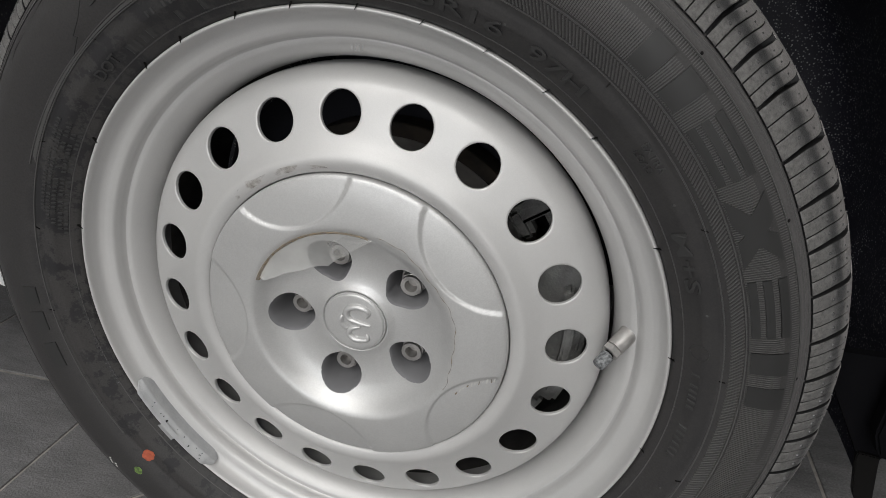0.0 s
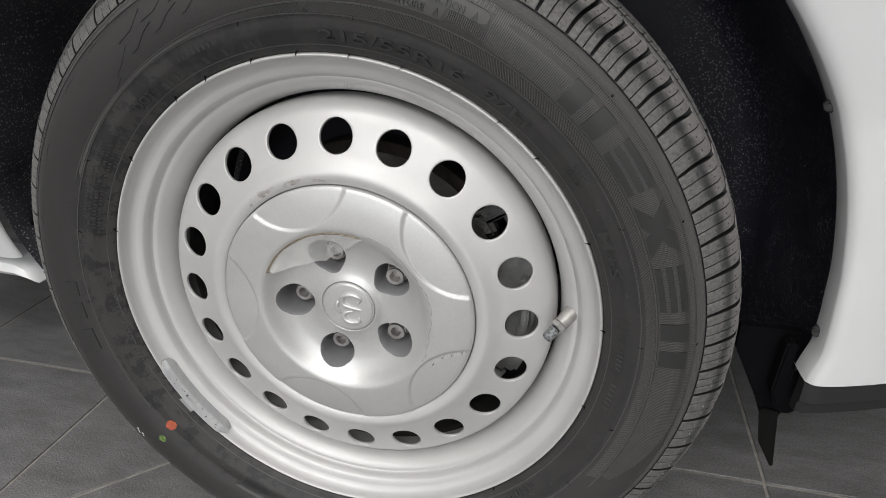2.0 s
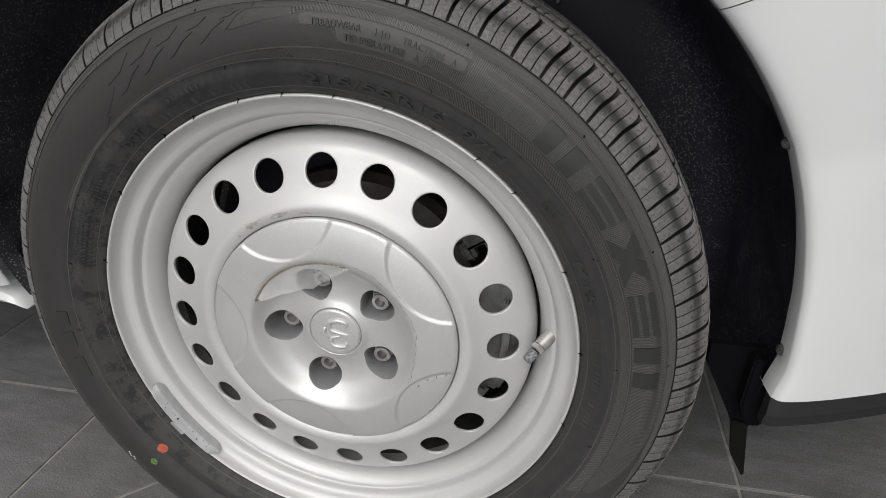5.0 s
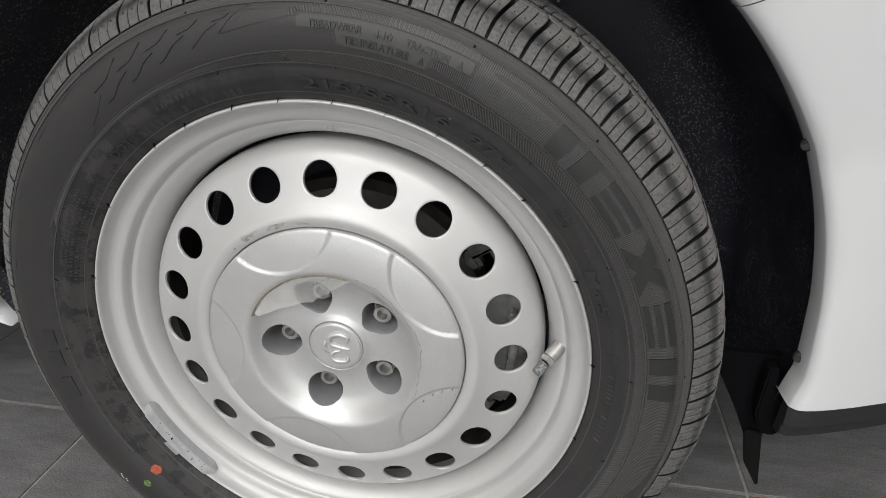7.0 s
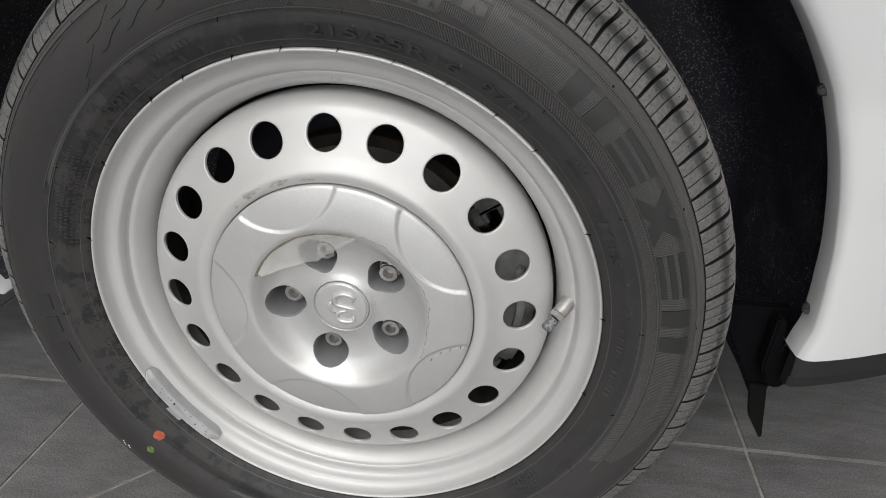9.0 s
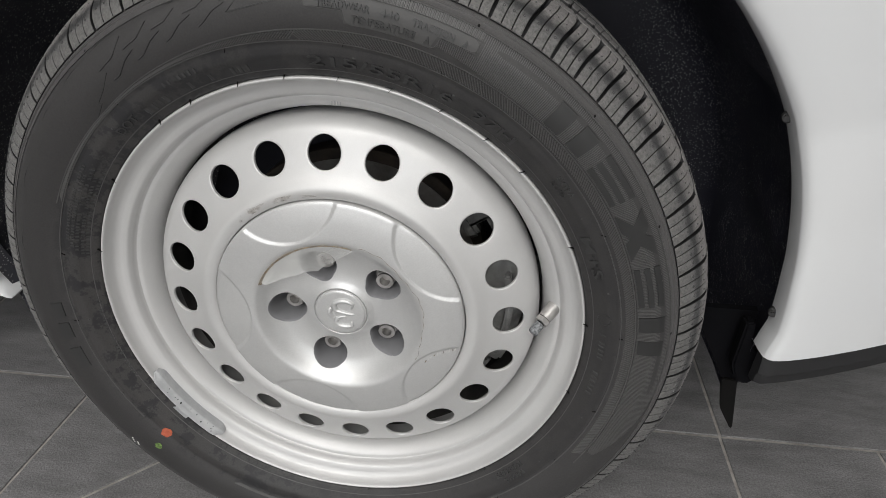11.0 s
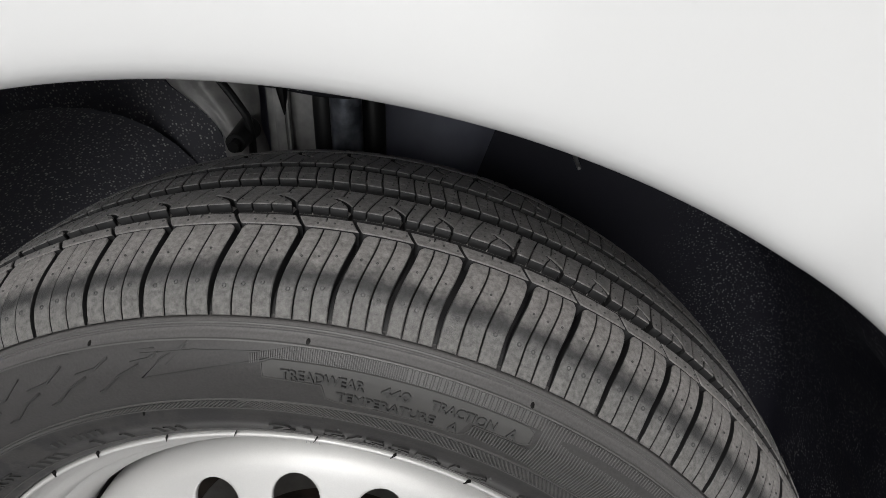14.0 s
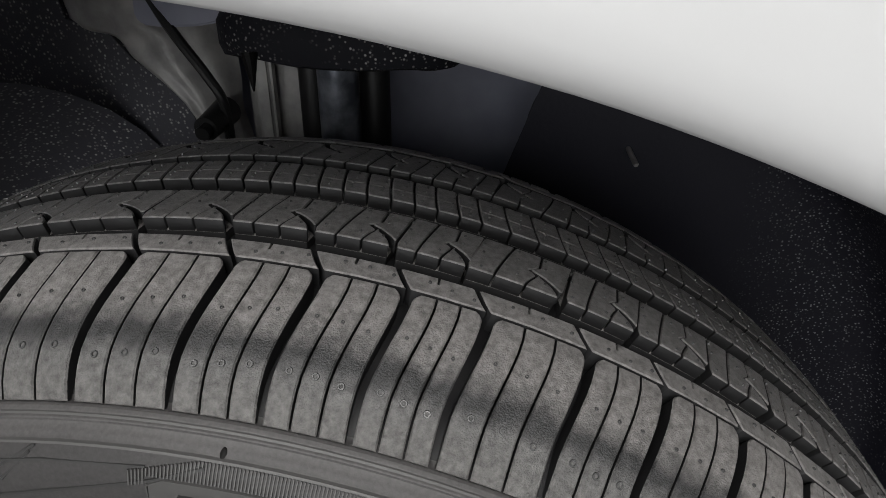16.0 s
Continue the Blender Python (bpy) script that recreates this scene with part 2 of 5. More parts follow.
TREAD = tread_material()
TREAD.node_tree.nodes["Principled BSDF"].inputs["Sheen Weight"].default_value = 0.06
# unworn rubber, made darker still: the grooves' shade is in this colour
GROOVE = bumpy(material("shaded_groove_rubber", (0.02, 0.02, 0.021), 0.55, 0, 0.35), 500, 0.2, 0.0006)
BLACKWALL = bumpy(material("black_panel_coating", (0.026, 0.026, 0.034), 0.7, 0, 0.2), 60, 0.2)
# paler than the sidewall: lit tops of the ribs painted in
RELIEF = bumpy(material("lit_relief_rubber", (0.085, 0.084, 0.083), 0.45, 0, 0.5), 500, 0.1, 0.0005)
PLATE = bumpy(material("smooth_plate_rubber", (0.066, 0.065, 0.064), 0.5, 0, 0.4), 500, 0.1, 0.0005)
BRAND = bumpy(material("smooth_brand_rubber", (0.025, 0.025, 0.025), 0.45, 0, 0.5), 500, 0.05, 0.0005)
FLASH = bumpy(material("flash_rubber", (0.032, 0.032, 0.032), 0.45, 0, 0.5), 500, 0.05, 0.0005)
LETTER = bumpy(material("letter_rubber", (0.041, 0.041, 0.041), 0.45, 0, 0.5), 500, 0.05, 0.0005)
WHITE = bumpy(noisy(material("white_car_paint", (0.8, 0.8, 0.8), 0.3), 3, (0.715, 0.725, 0.735), (0.74, 0.745, 0.75)), 1500, 0.02, 0.0003)
WHITE.node_tree.nodes["Principled BSDF"].inputs["Coat Weight"].default_value = 0.6
WHITE.node_tree.nodes["Principled BSDF"].inputs["Coat Roughness"].default_value = 0.12
# both liners' base lifted and blued: haze in the arch painted in, rear most
LINER_REAR = speckled(bumpy(material("hazed_liner_plastic", (0.03, 0.03, 0.035), 0.55, 0, 0.3), 300, 0.3), 330, (0.066, 0.066, 0.078), (0.52, 0.52, 0.50), 0.30, 0.42)
LINER = speckled(bumpy(material("black_liner_plastic", (0.012, 0.012, 0.013), 0.5, 0, 0.3), 300, 0.3), 420, (0.022, 0.022, 0.032), (0.50, 0.50, 0.50), 0.28, 0.50, 0.25)
BRACKET = bumpy(noisy(material("dull_grey_metal", (0.15, 0.15, 0.16), 0.5, 0.2), 45, (0.25, 0.245, 0.24), (0.44, 0.43, 0.415)), 260, 0.4)
MATTBLACK = bumpy(material("matt_black_felt", (0.0045, 0.0045, 0.0055), 0.9, 0, 0.06), 300, 0.2)
TRIM = bumpy(material("black_trim_plastic", (0.022, 0.022, 0.023), 0.55, 0, 0.4), 900, 0.2, 0.0005)
FLAP = bumpy(material("black_rubber", (0.0055, 0.0052, 0.005), 0.5, 0, 0.15), 200, 0.1)
NUT = bumpy(noisy(material("zinc_nut", (0.4, 0.4, 0.4), 0.4, 0.8), 80, (0.36, 0.35, 0.34), (0.58, 0.565, 0.55)), 600, 0.1)
CAST = bumpy(noisy(material("cast_metal", (0.3, 0.3, 0.29), 0.5, 0.5), 40, (0.23, 0.23, 0.225), (0.42, 0.42, 0.41)), 600, 0.7, 0.0010)
PRIMER = bumpy(noisy(material("inner_panel_paint", (0.2, 0.2, 0.22), 0.45), 14, (0.24, 0.25, 0.32), (0.36, 0.37, 0.45)), 80, 0.2)
STRUT = speckled(bumpy(material("black_steel", (0.010, 0.010, 0.011), 0.7, 0, 0.2), 200, 0.4), 400, (0.012, 0.012, 0.016), (0.50, 0.49, 0.47), 0.27, 0.56)
TUBE = bumpy(noisy(material("damper_tube_paint", (0.1, 0.11, 0.13), 0.28, 0.6), 60, (0.10, 0.11, 0.13), (0.36, 0.38, 0.43)), 200, 0.1)
CABLE = bumpy(material("cable_rubber", (0.012, 0.012, 0.012), 0.45), 300, 0.1)
LEAD = bumpy(noisy(material("weight_paint", (0.5, 0.5, 0.51), 0.55, 0.1), 90, (0.36, 0.365, 0.375), (0.43, 0.435, 0.44)), 420, 0.3)
PIP = material("shiny_pip_rubber", (0.095, 0.095, 0.095), 0.25, 0, 0.7)
RED = noisy(material("red_paint", (0.42, 0.09, 0.04), 0.6), 200, (0.34, 0.07, 0.035), (0.5, 0.12, 0.06))
GREEN = noisy(material("green_paint", (0.12, 0.22, 0.05), 0.6), 300, (0.06, 0.1, 0.03), (0.2, 0.34, 0.08))
CHALK = material("white_paint_mark", (0.7, 0.7, 0.68), 0.7)
def tile_material():
    """Slate-look porcelain: cloudy, drawn-out streaks and a fine grain."""
    m = bumpy(material("grey_floor_tile", (0.15, 0.15, 0.155), 0.5), 420, 0.8, 0.0010)
    nt = m.node_tree
    co = nt.nodes.new("ShaderNodeTexCoord")
    mp = nt.nodes.new("ShaderNodeMapping")
    mp.inputs["Rotation"].default_value, mp.inputs["Scale"].default_value = (0, 0, 0.5), (1.0, 3.2, 1.0)
    nt.links.new(co.outputs["Object"], mp.inputs["Vector"])
    out = []
    for scale, low, high, src in ((9.0, 0.66, 1.34, mp.outputs["Vector"]), (420.0, 0.50, 1.52, co.outputs["Object"])):
        no = nt.nodes.new("ShaderNodeTexNoise")
        no.inputs["Scale"].default_value, no.inputs["Detail"].default_value, no.inputs["Roughness"].default_value = scale, 12.0, 0.72
        nt.links.new(src, no.inputs["Vector"])
        ra = nt.nodes.new("ShaderNodeMapRange")
        for k, v in zip(("From Min", "From Max", "To Min", "To Max"), (0.3, 0.7, low, high)):
            ra.inputs[k].default_value = v
        nt.links.new(no.outputs["Fac"], ra.inputs["Value"])
        out.append(ra.outputs["Result"])
    mu = nt.nodes.new("ShaderNodeMath")
    mu.operation = "MULTIPLY"
    nt.links.new(out[0], mu.inputs[0])
    nt.links.new(out[1], mu.inputs[1])
    mix = nt.nodes.new("ShaderNodeMix")
    mix.data_type, mix.blend_type = "RGBA", "MULTIPLY"
    mix.inputs["Factor"].default_value = 1.0
    mix.inputs["A"].default_value = (0.190, 0.187, 0.188, 1)
    nt.links.new(mu.outputs["Value"], mix.inputs["B"])
    nt.links.new(mix.outputs["Result"], nt.nodes["Principled BSDF"].inputs["Base Color"])
    return m


TILE = tile_material()
GROUT = bumpy(noisy(material("grout", (0.27, 0.26, 0.24), 0.85), 60, (0.30, 0.28, 0.26), (0.46, 0.43, 0.40)), 300, 0.3)
WALLP = noisy(material("wall_paint", (0.72, 0.72, 0.72), 0.8), 2, (0.70, 0.70, 0.70), (0.75, 0.75, 0.745))


def film_material():
    m = material("clear_film", (0.85, 0.85, 0.83), 0.12)
    b = m.node_tree.nodes["Principled BSDF"]
    b.inputs["Alpha"].default_value = 0.3
    noisy(m, 18, 0.26, 0.46, socket="Alpha")
    return m


FILM = film_material()
GLUE = material("brown_glue", (0.3, 0.21, 0.1), 0.5)
noisy(GLUE, 220, (0.2, 0.13, 0.06), (0.42, 0.33, 0.2))
GLUE.node_tree.nodes["Principled BSDF"].inputs["Alpha"].default_value = 0.55

# ---------------------------------------------------------------- helpers
HUB = 0.302  # height of the wheel's centre


def at(r, a, y):
    """A point by radius, degrees clockwise from the top as seen from outside, and depth."""
    a = radians(a)
    return Vector((r * math.sin(a), y, HUB + r * math.cos(a)))


def sharpen(bm, degrees=35):
    for f in bm.faces:
        f.smooth = True
    for e in bm.edges:
        if len(e.link_faces) == 2 and e.calc_face_angle(0) > radians(degrees):
            e.smooth = False


def part(name, bm, mat, parent=None, label="", sharp=35):
    if sharp:
        bm.normal_update()
        sharpen(bm, sharp)
    me = bpy.data.meshes.new(name)
    bm.to_mesh(me)
    bm.free()
    me.materials.append(mat)
    ob = new(name, me)
    if parent:
        ob.parent = parent
    if label:
        ob["label"] = label
    return ob


def curve_points(pts, n):
    """Catmull-Rom through the points, n steps a span."""
    out = []
    p = [pts[0], *pts, pts[-1]]
    for i in range(1, len(p) - 2):
        a, b, c, d = (np.array(q, float) for q in p[i - 1:i + 3])
        for k in range(n):
            t = k / n
            out.append(tuple(0.5 * (2 * b + (c - a) * t + (2 * a - 5 * b + 4 * c - d) * t * t + (3 * b - a - 3 * c + d) * t ** 3)))
    out.append(tuple(pts[-1]))
    return out


def revolve(bm, profile, segs, a0=0.0, a1=360.0, clamp=None):
    """Turns (r, y) points about the axle."""
    full = abs(a1 - a0 - 360) < 1e-6
    rings = []
    for i in range(segs if full else segs + 1):
        a = a0 + (a1 - a0) * i / segs
        ring = []
        for r, y in profile:
            q = at(r, a, y)
            if clamp is not None:
                q.z = max(q.z, clamp)
            ring.append(bm.verts.new(q))
        rings.append(ring)
    n = len(rings)
    for i in range(n if full else n - 1):
        p, q = rings[i], rings[(i + 1) % n]
        for j in range(len(profile) - 1):
            bm.faces.new((p[j], q[j], q[j + 1], p[j + 1]))
    return rings


def box(bm, x0, x1, y0, y1, z0, z1, bevel=0.0):
    vs = [bm.verts.new((x, y, z)) for x in (x0, x1) for y in (y0, y1) for z in (z0, z1)]
    fs = [bm.faces.new([vs[i] for i in q]) for q in ((0, 1, 3, 2), (4, 6, 7, 5), (0, 4, 5, 1), (2, 3, 7, 6), (0, 2, 6, 4), (1, 5, 7, 3))]
    if bevel:
        es = {e for f in fs for e in f.edges}
        bmesh.ops.bevel(bm, geom=list(es), offset=bevel, segments=2, affect="EDGES", profile=0.6)
    return vs


def tube(bm, pts, radius, sides=12, caps=True):
    """A round tube along points; radius may be a list."""
    pts = [Vector(p) for p in pts]
    rad = radius if isinstance(radius, (list, tuple)) else [radius] * len(pts)
    rings = []
    up = Vector((0.13, 0.21, 0.97))
    for i, p in enumerate(pts):
        d = (pts[min(i + 1, len(pts) - 1)] - pts[max(i - 1, 0)]).normalized()
        u = d.cross(up).normalized()
        v = d.cross(u).normalized()
        rings.append([bm.verts.new(p + rad[i] * (math.cos(2 * math.pi * k / sides) * u + math.sin(2 * math.pi * k / sides) * v)) for k in range(sides)])
    for a, b in zip(rings, rings[1:]):
        for k in range(sides):
            bm.faces.new((a[k], a[(k + 1) % sides], b[(k + 1) % sides], b[k]))
    if caps:
        bm.faces.new(list(reversed(rings[0])))
        bm.faces.new(rings[-1])
    return rings


def slab(bm, outline, fn, thick, rim=0.0):
    """A raised flat piece: outline of 2D points mapped by fn(u, v, height)."""
    n = len(outline)
    cu, cv = sum(p[0] for p in outline) / n, sum(p[1] for p in outline) / n
    low = [bm.verts.new(fn(u, v, 0)) for u, v in outline]
    mid = [bm.verts.new(fn(u, v, thick * 0.8)) for u, v in outline]
    top = [bm.verts.new(fn(u + (cu - u) * rim, v + (cv - v) * rim, thick)) for u, v in outline]
    for a, b in ((low, mid), (mid, top)):
        for i in range(n):
            bm.faces.new((a[i], a[(i + 1) % n], b[(i + 1) % n], b[i]))
    bm.faces.new(top)


car = tagged(new("car"), "white van with silver steel wheel and black tyre", "car")

# ---------------------------------------------------------------- setting
GAP = 0.0022  # half a joint


def tile_piece(outline):
    bm = bmesh.new()
    n = len(outline)
    cx, cy = sum(p[0] for p in outline) / n, sum(p[1] for p in outline) / n
    top = []
    for i in range(n):
        p, q, r = (Vector(outline[(i + k) % n]) for k in (-1, 0, 1))
        d0, d1 = (q - p).normalized(), (r - q).normalized()
        n0, n1 = Vector((-d0.y, d0.x)), Vector((-d1.y, d1.x))
        m = (n0 + n1).normalized()
        off = GAP / max(m.dot(n0), 0.3)
        top.append((q + m * off, m))
    lo = [bm.verts.new((q.x, q.y, -0.006)) for q, m in top]
    mi = [bm.verts.new((q.x, q.y, -0.0008)) for q, m in top]
    hi = [bm.verts.new((q.x + m.x * 0.0012, q.y + m.y * 0.0012, 0)) for q, m in top]
    for a, b in ((lo, mi), (mi, hi)):
        for i in range(n):
            bm.faces.new((a[i], a[(i + 1) % n], b[(i + 1) % n], b[i]))
    bm.faces.new(hi)
    return bm


floor_bm = bmesh.new()
box(floor_bm, -5.0, 5.0, -5.5, 3.5, -0.06, -0.0022)
floor = tagged(part("floor", floor_bm, GROUT), "grey stone-look tiled showroom floor with pale joints", "floor", kind="structure")


def outline_of(x0, x1, y0, y1):
    return [(x0, y0), (x1, y0), (x1, y1), (x0, y1)]


tiles = []
ROW = 0.19
for k in range(-9, 10):  # rows behind the joint under the axle
    for j in range(0, 5):
        x = -0.15 + 0.6 * k + (0.3 if j % 2 else 0)
        tiles.append(outline_of(x, x + 0.6, ROW + 0.6 * j, ROW + 0.6 * (j + 1)))
for k in range(-9, 10):  # rows in front
    for j in range(1, 9):
        x = -0.447 + 0.6 * k + (0.3 if j % 2 else 0)
        tiles.append(outline_of(x, x + 0.6, ROW - 0.6 * (j + 1), ROW - 0.6 * j))
y0 = ROW - 0.6
tiles += [outline_of(-0.447 - 0.6 * (k + 1), -0.447 - 0.6 * k, y0, ROW) for k in range(0, 8)]
tiles += [[(-0.447, y0), (0.449, y0), (0.449, ROW), (-0.146, ROW), (-0.447, -0.111)], [(-0.447, -0.111), (-0.146, ROW), (-0.447, ROW)],
          outline_of(0.449, 0.65, y0, ROW)]
tiles += [outline_of(0.65 + 0.6 * k, 0.65 + 0.6 * (k + 1), y0, ROW) for k in range(0, 8)]
tiles = [[(x, y + 0.0066 * x - 0.001) for x, y in q] for q in tiles]  # laid a hair out of square to the van
tiles = [q for q in tiles if max(abs(p[0]) for p in q) < 5.0 and min(p[1] for p in q) > -5.5 and max(p[1] for p in q) < 3.5]


def wall(name, x0, x1, y0, y1, z0, z1, label):
    bm = bmesh.new()
    box(bm, x0, x1, y0, y1, z0, z1)
    tagged(part(name, bm, WALLP, sharp=0), label, "wall", kind="structure")


wall("wall_north", -5.0, 5.0, 3.5, 3.65, 0, 3.3, "plain pale painted showroom wall")
wall("wall_south", -5.0, 5.0, -5.65, -5.5, 0, 3.3, "plain pale painted showroom wall")
wall("wall_east", 5.0, 5.15, -5.65, 3.65, 0, 3.3, "plain pale painted showroom wall")
wall("wall_west", -5.15, -5.0, -5.65, 3.65, 0, 3.3, "plain pale painted showroom wall")
ceil_bm = bmesh.new()
box(ceil_bm, -5.15, 5.15, -5.65, 3.65, 3.3, 3.4)
tagged(part("ceiling", ceil_bm, WALLP, sharp=0), "plain white showroom ceiling", "ceiling", kind="structure")
# ---------------------------------------------------------------- steel wheel
DISC = curve_points([(0.100, 0.008), (0.108, 0.006), (0.1149, 0.0020), (0.1156, -0.0050), (0.1164, -0.0092), (0.1205, -0.0113), (0.126, -0.0116), (0.132, -0.0085), (0.139, -0.0050),
                     (0.1534, 0.0), (0.166, 0.0044), (0.172, 0.0072), (0.1770, 0.0122), (0.1800, 0.0190), (0.1808, 0.0260), (0.1809, 0.036)], 4)


def disc_y(r):
    return float(np.interp(r, [p[0] for p in DISC], [p[1] for p in DISC]))


HOLE, HOLE_R, BAND0, BAND1 = 0.1534, 0.0142, 0.1368, 0.1705
HOLE_SHIFT = -1.0


def steel_disc():
    bm = bmesh.new()
    inner = [p for p in DISC if p[0] < BAND0 - 0.001] + [(BAND0, disc_y(BAND0))]
    outer = [(BAND1, disc_y(BAND1))] + [p for p in DISC if p[0] > BAND1 + 0.001]
    revolve(bm, inner, 240, HOLE_SHIFT - 9, HOLE_SHIFT + 351)
    revolve(bm, outer, 240, HOLE_SHIFT - 9, HOLE_SHIFT + 351)
    for k in range(20):
        ac = HOLE_SHIFT + 18 * k
        edge = [(BAND1, -9 + 1.5 * i) for i in range(12)] + [(BAND1 + (BAND0 - BAND1) * i / 12, 9.0) for i in range(12)]
        edge += [(BAND0, 9 - 1.5 * i) for i in range(12)] + [(BAND0 + (BAND1 - BAND0) * i / 12, -9.0) for i in range(12)]
        rings = []
        for f in (1.0, 0.6, 0.3, 0.1, 0.0):
            ring = []
            for r, a in edge:
                t, v = radians(a) * r, r - HOLE
                d = math.hypot(t, v)
                ht, hv = t / d * HOLE_R, v / d * HOLE_R
                q, w = ht + (t - ht) * f, hv + (v - hv) * f
                rr = HOLE + w
                aa = math.degrees(q / rr) if f < 1 else a
                ring.append(bm.verts.new(at(rr, ac + aa, disc_y(rr))))
            rings.append(ring)
        for inset, deep in ((0.00030, 0.0003), (0.0005, 0.0008), (0.0005, 0.0024), (-0.0030, 0.0034)):
            ring = []
            for r, a in edge:
                t, v = radians(a) * r, r - HOLE
                d = math.hypot(t, v)
                t, v = t / d * (HOLE_R - inset), v / d * (HOLE_R - inset)
                rr = HOLE + v
                ring.append(bm.verts.new(at(rr - deep * 0.3, ac + math.degrees(t / rr), disc_y(rr) + deep)))
            rings.append(ring)
        n = len(edge)
        for p, q in zip(rings, rings[1:]):
            for i in range(n):
                bm.faces.new((p[i], p[(i + 1) % n], q[(i + 1) % n], q[i]))
    bmesh.ops.remove_doubles(bm, verts=bm.verts, dist=0.00004)
    bmesh.ops.recalc_face_normals(bm, faces=bm.faces)
    return part("wheel_disc", bm, SILVER, wheel, sharp=50)


RIM = curve_points([(0.2150, -0.008), (0.2178, -0.0115), (0.2187, -0.0150), (0.2184, -0.0180), (0.2172, -0.0190), (0.2158, -0.0178), (0.2144, -0.0132),
                    (0.2122, -0.0092), (0.2088, -0.0069), (0.2052, -0.0056), (0.2022, -0.0040), (0.2004, -0.0008), (0.1995, 0.0028), (0.1985, 0.0046), (0.1973, 0.0047), (0.1945, 0.0056),
                    (0.1912, 0.0086), (0.1882, 0.0132), (0.1858, 0.0200), (0.1842, 0.0280), (0.1835, 0.036), (0.1832, 0.050), (0.185, 0.085), (0.197, 0.105), (0.200, 0.150),
                    (0.2180, 0.158)], 5)
wheel_bm = bmesh.new()
revolve(wheel_bm, RIM, 360)
bmesh.ops.recalc_face_normals(wheel_bm, faces=wheel_bm.faces)
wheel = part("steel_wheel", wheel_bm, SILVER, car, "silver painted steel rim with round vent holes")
wheel.data.materials.append(bumpy(noisy(material("shaded_well_paint", (0.1, 0.1, 0.1), 0.7, 0.1), 30, (0.05, 0.048, 0.045), (0.12, 0.115, 0.11)), 300, 0.2))
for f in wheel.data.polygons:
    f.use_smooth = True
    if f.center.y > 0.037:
        f.material_index = 1  # the well behind the disc, its shade painted near black
steel_disc()


# stamped marks on the rim's inner band
def stamp(a, r, n, w=0.0022):
    bm = bmesh.new()
    for i in range(n):
        aa = a + i * 0.7
        y = float(np.interp(r, [p[0] for p in reversed(RIM[:70])], [p[1] for p in reversed(RIM[:70])])) - 0.0002
        q = [at(r - w, aa, y), at(r - w, aa + 0.16, y), at(r + w, aa + 0.16, y), at(r + w, aa, y)]
        bm.faces.new([bm.verts.new(p) for p in q])
    return part("stamped_mark", bm, LEAD, wheel, "faint stamped characters", sharp=0)


stamp(1.6, 0.1926, 4, 0.0016)

# ---------------------------------------------------------------- hub cover
DISH = curve_points([(0.0, -0.0040), (0.0230, -0.0040), (0.0235, -0.0020), (0.0243, -0.0018), (0.0250, -0.0036), (0.0258, -0.0038), (0.0275, -0.0030), (0.032, -0.0012), (0.040, -0.0002), (0.050, -0.0008), (0.059, -0.0028),
                     (0.067, -0.0072), (0.0730, -0.0128), (0.0772, -0.0158), (0.083, -0.0166), (0.098, -0.0156), (0.110, -0.0138), (0.1138, -0.0128),
                     (0.1150, -0.0112), (0.1152, -0.0060)], 5)
PHASE = -19.5  # a pocket and a scallop every 72 degrees from here


def dish_y(r):
    return float(np.interp(r, [p[0] for p in DISH], [p[1] for p in DISH]))


def pocket_distance(t, v):
    """Signed distance to the rounded teardrop of a nut pocket; t across, v outwards."""
    ra, rb, ca, cb = 0.0098, 0.0165, 0.0425, 0.0515
    px, py, h = abs(t), v - ca, cb - ca
    b = (ra - rb) / h
    if abs(b) >= 1:
        b = max(-0.99, min(0.99, b))
    a = math.sqrt(1 - b * b)
    k = -b * px + a * py
    if k < 0:
        return math.hypot(px, py) - ra
    if k > a * h:
        return math.hypot(px, py - h) - rb
    return px * a + py * b - ra


def split(r, a):
    """The place in its fifth: across and outwards."""
    k = round((a - PHASE) / 72)
    d = radians(a - PHASE - 72 * k)
    return r * math.sin(d), r * math.cos(d)


def cover_y(r, a):
    t, v = split(r, a)
    y = dish_y(r)
    d = math.hypot(t, v - 0.1355) - 0.0535
    if r > 0.077:
        s = min(max((0.0008 - d) / 0.0016, 0), 1)
        y += 0.0017 * s * s * (3 - 2 * s)
    return y


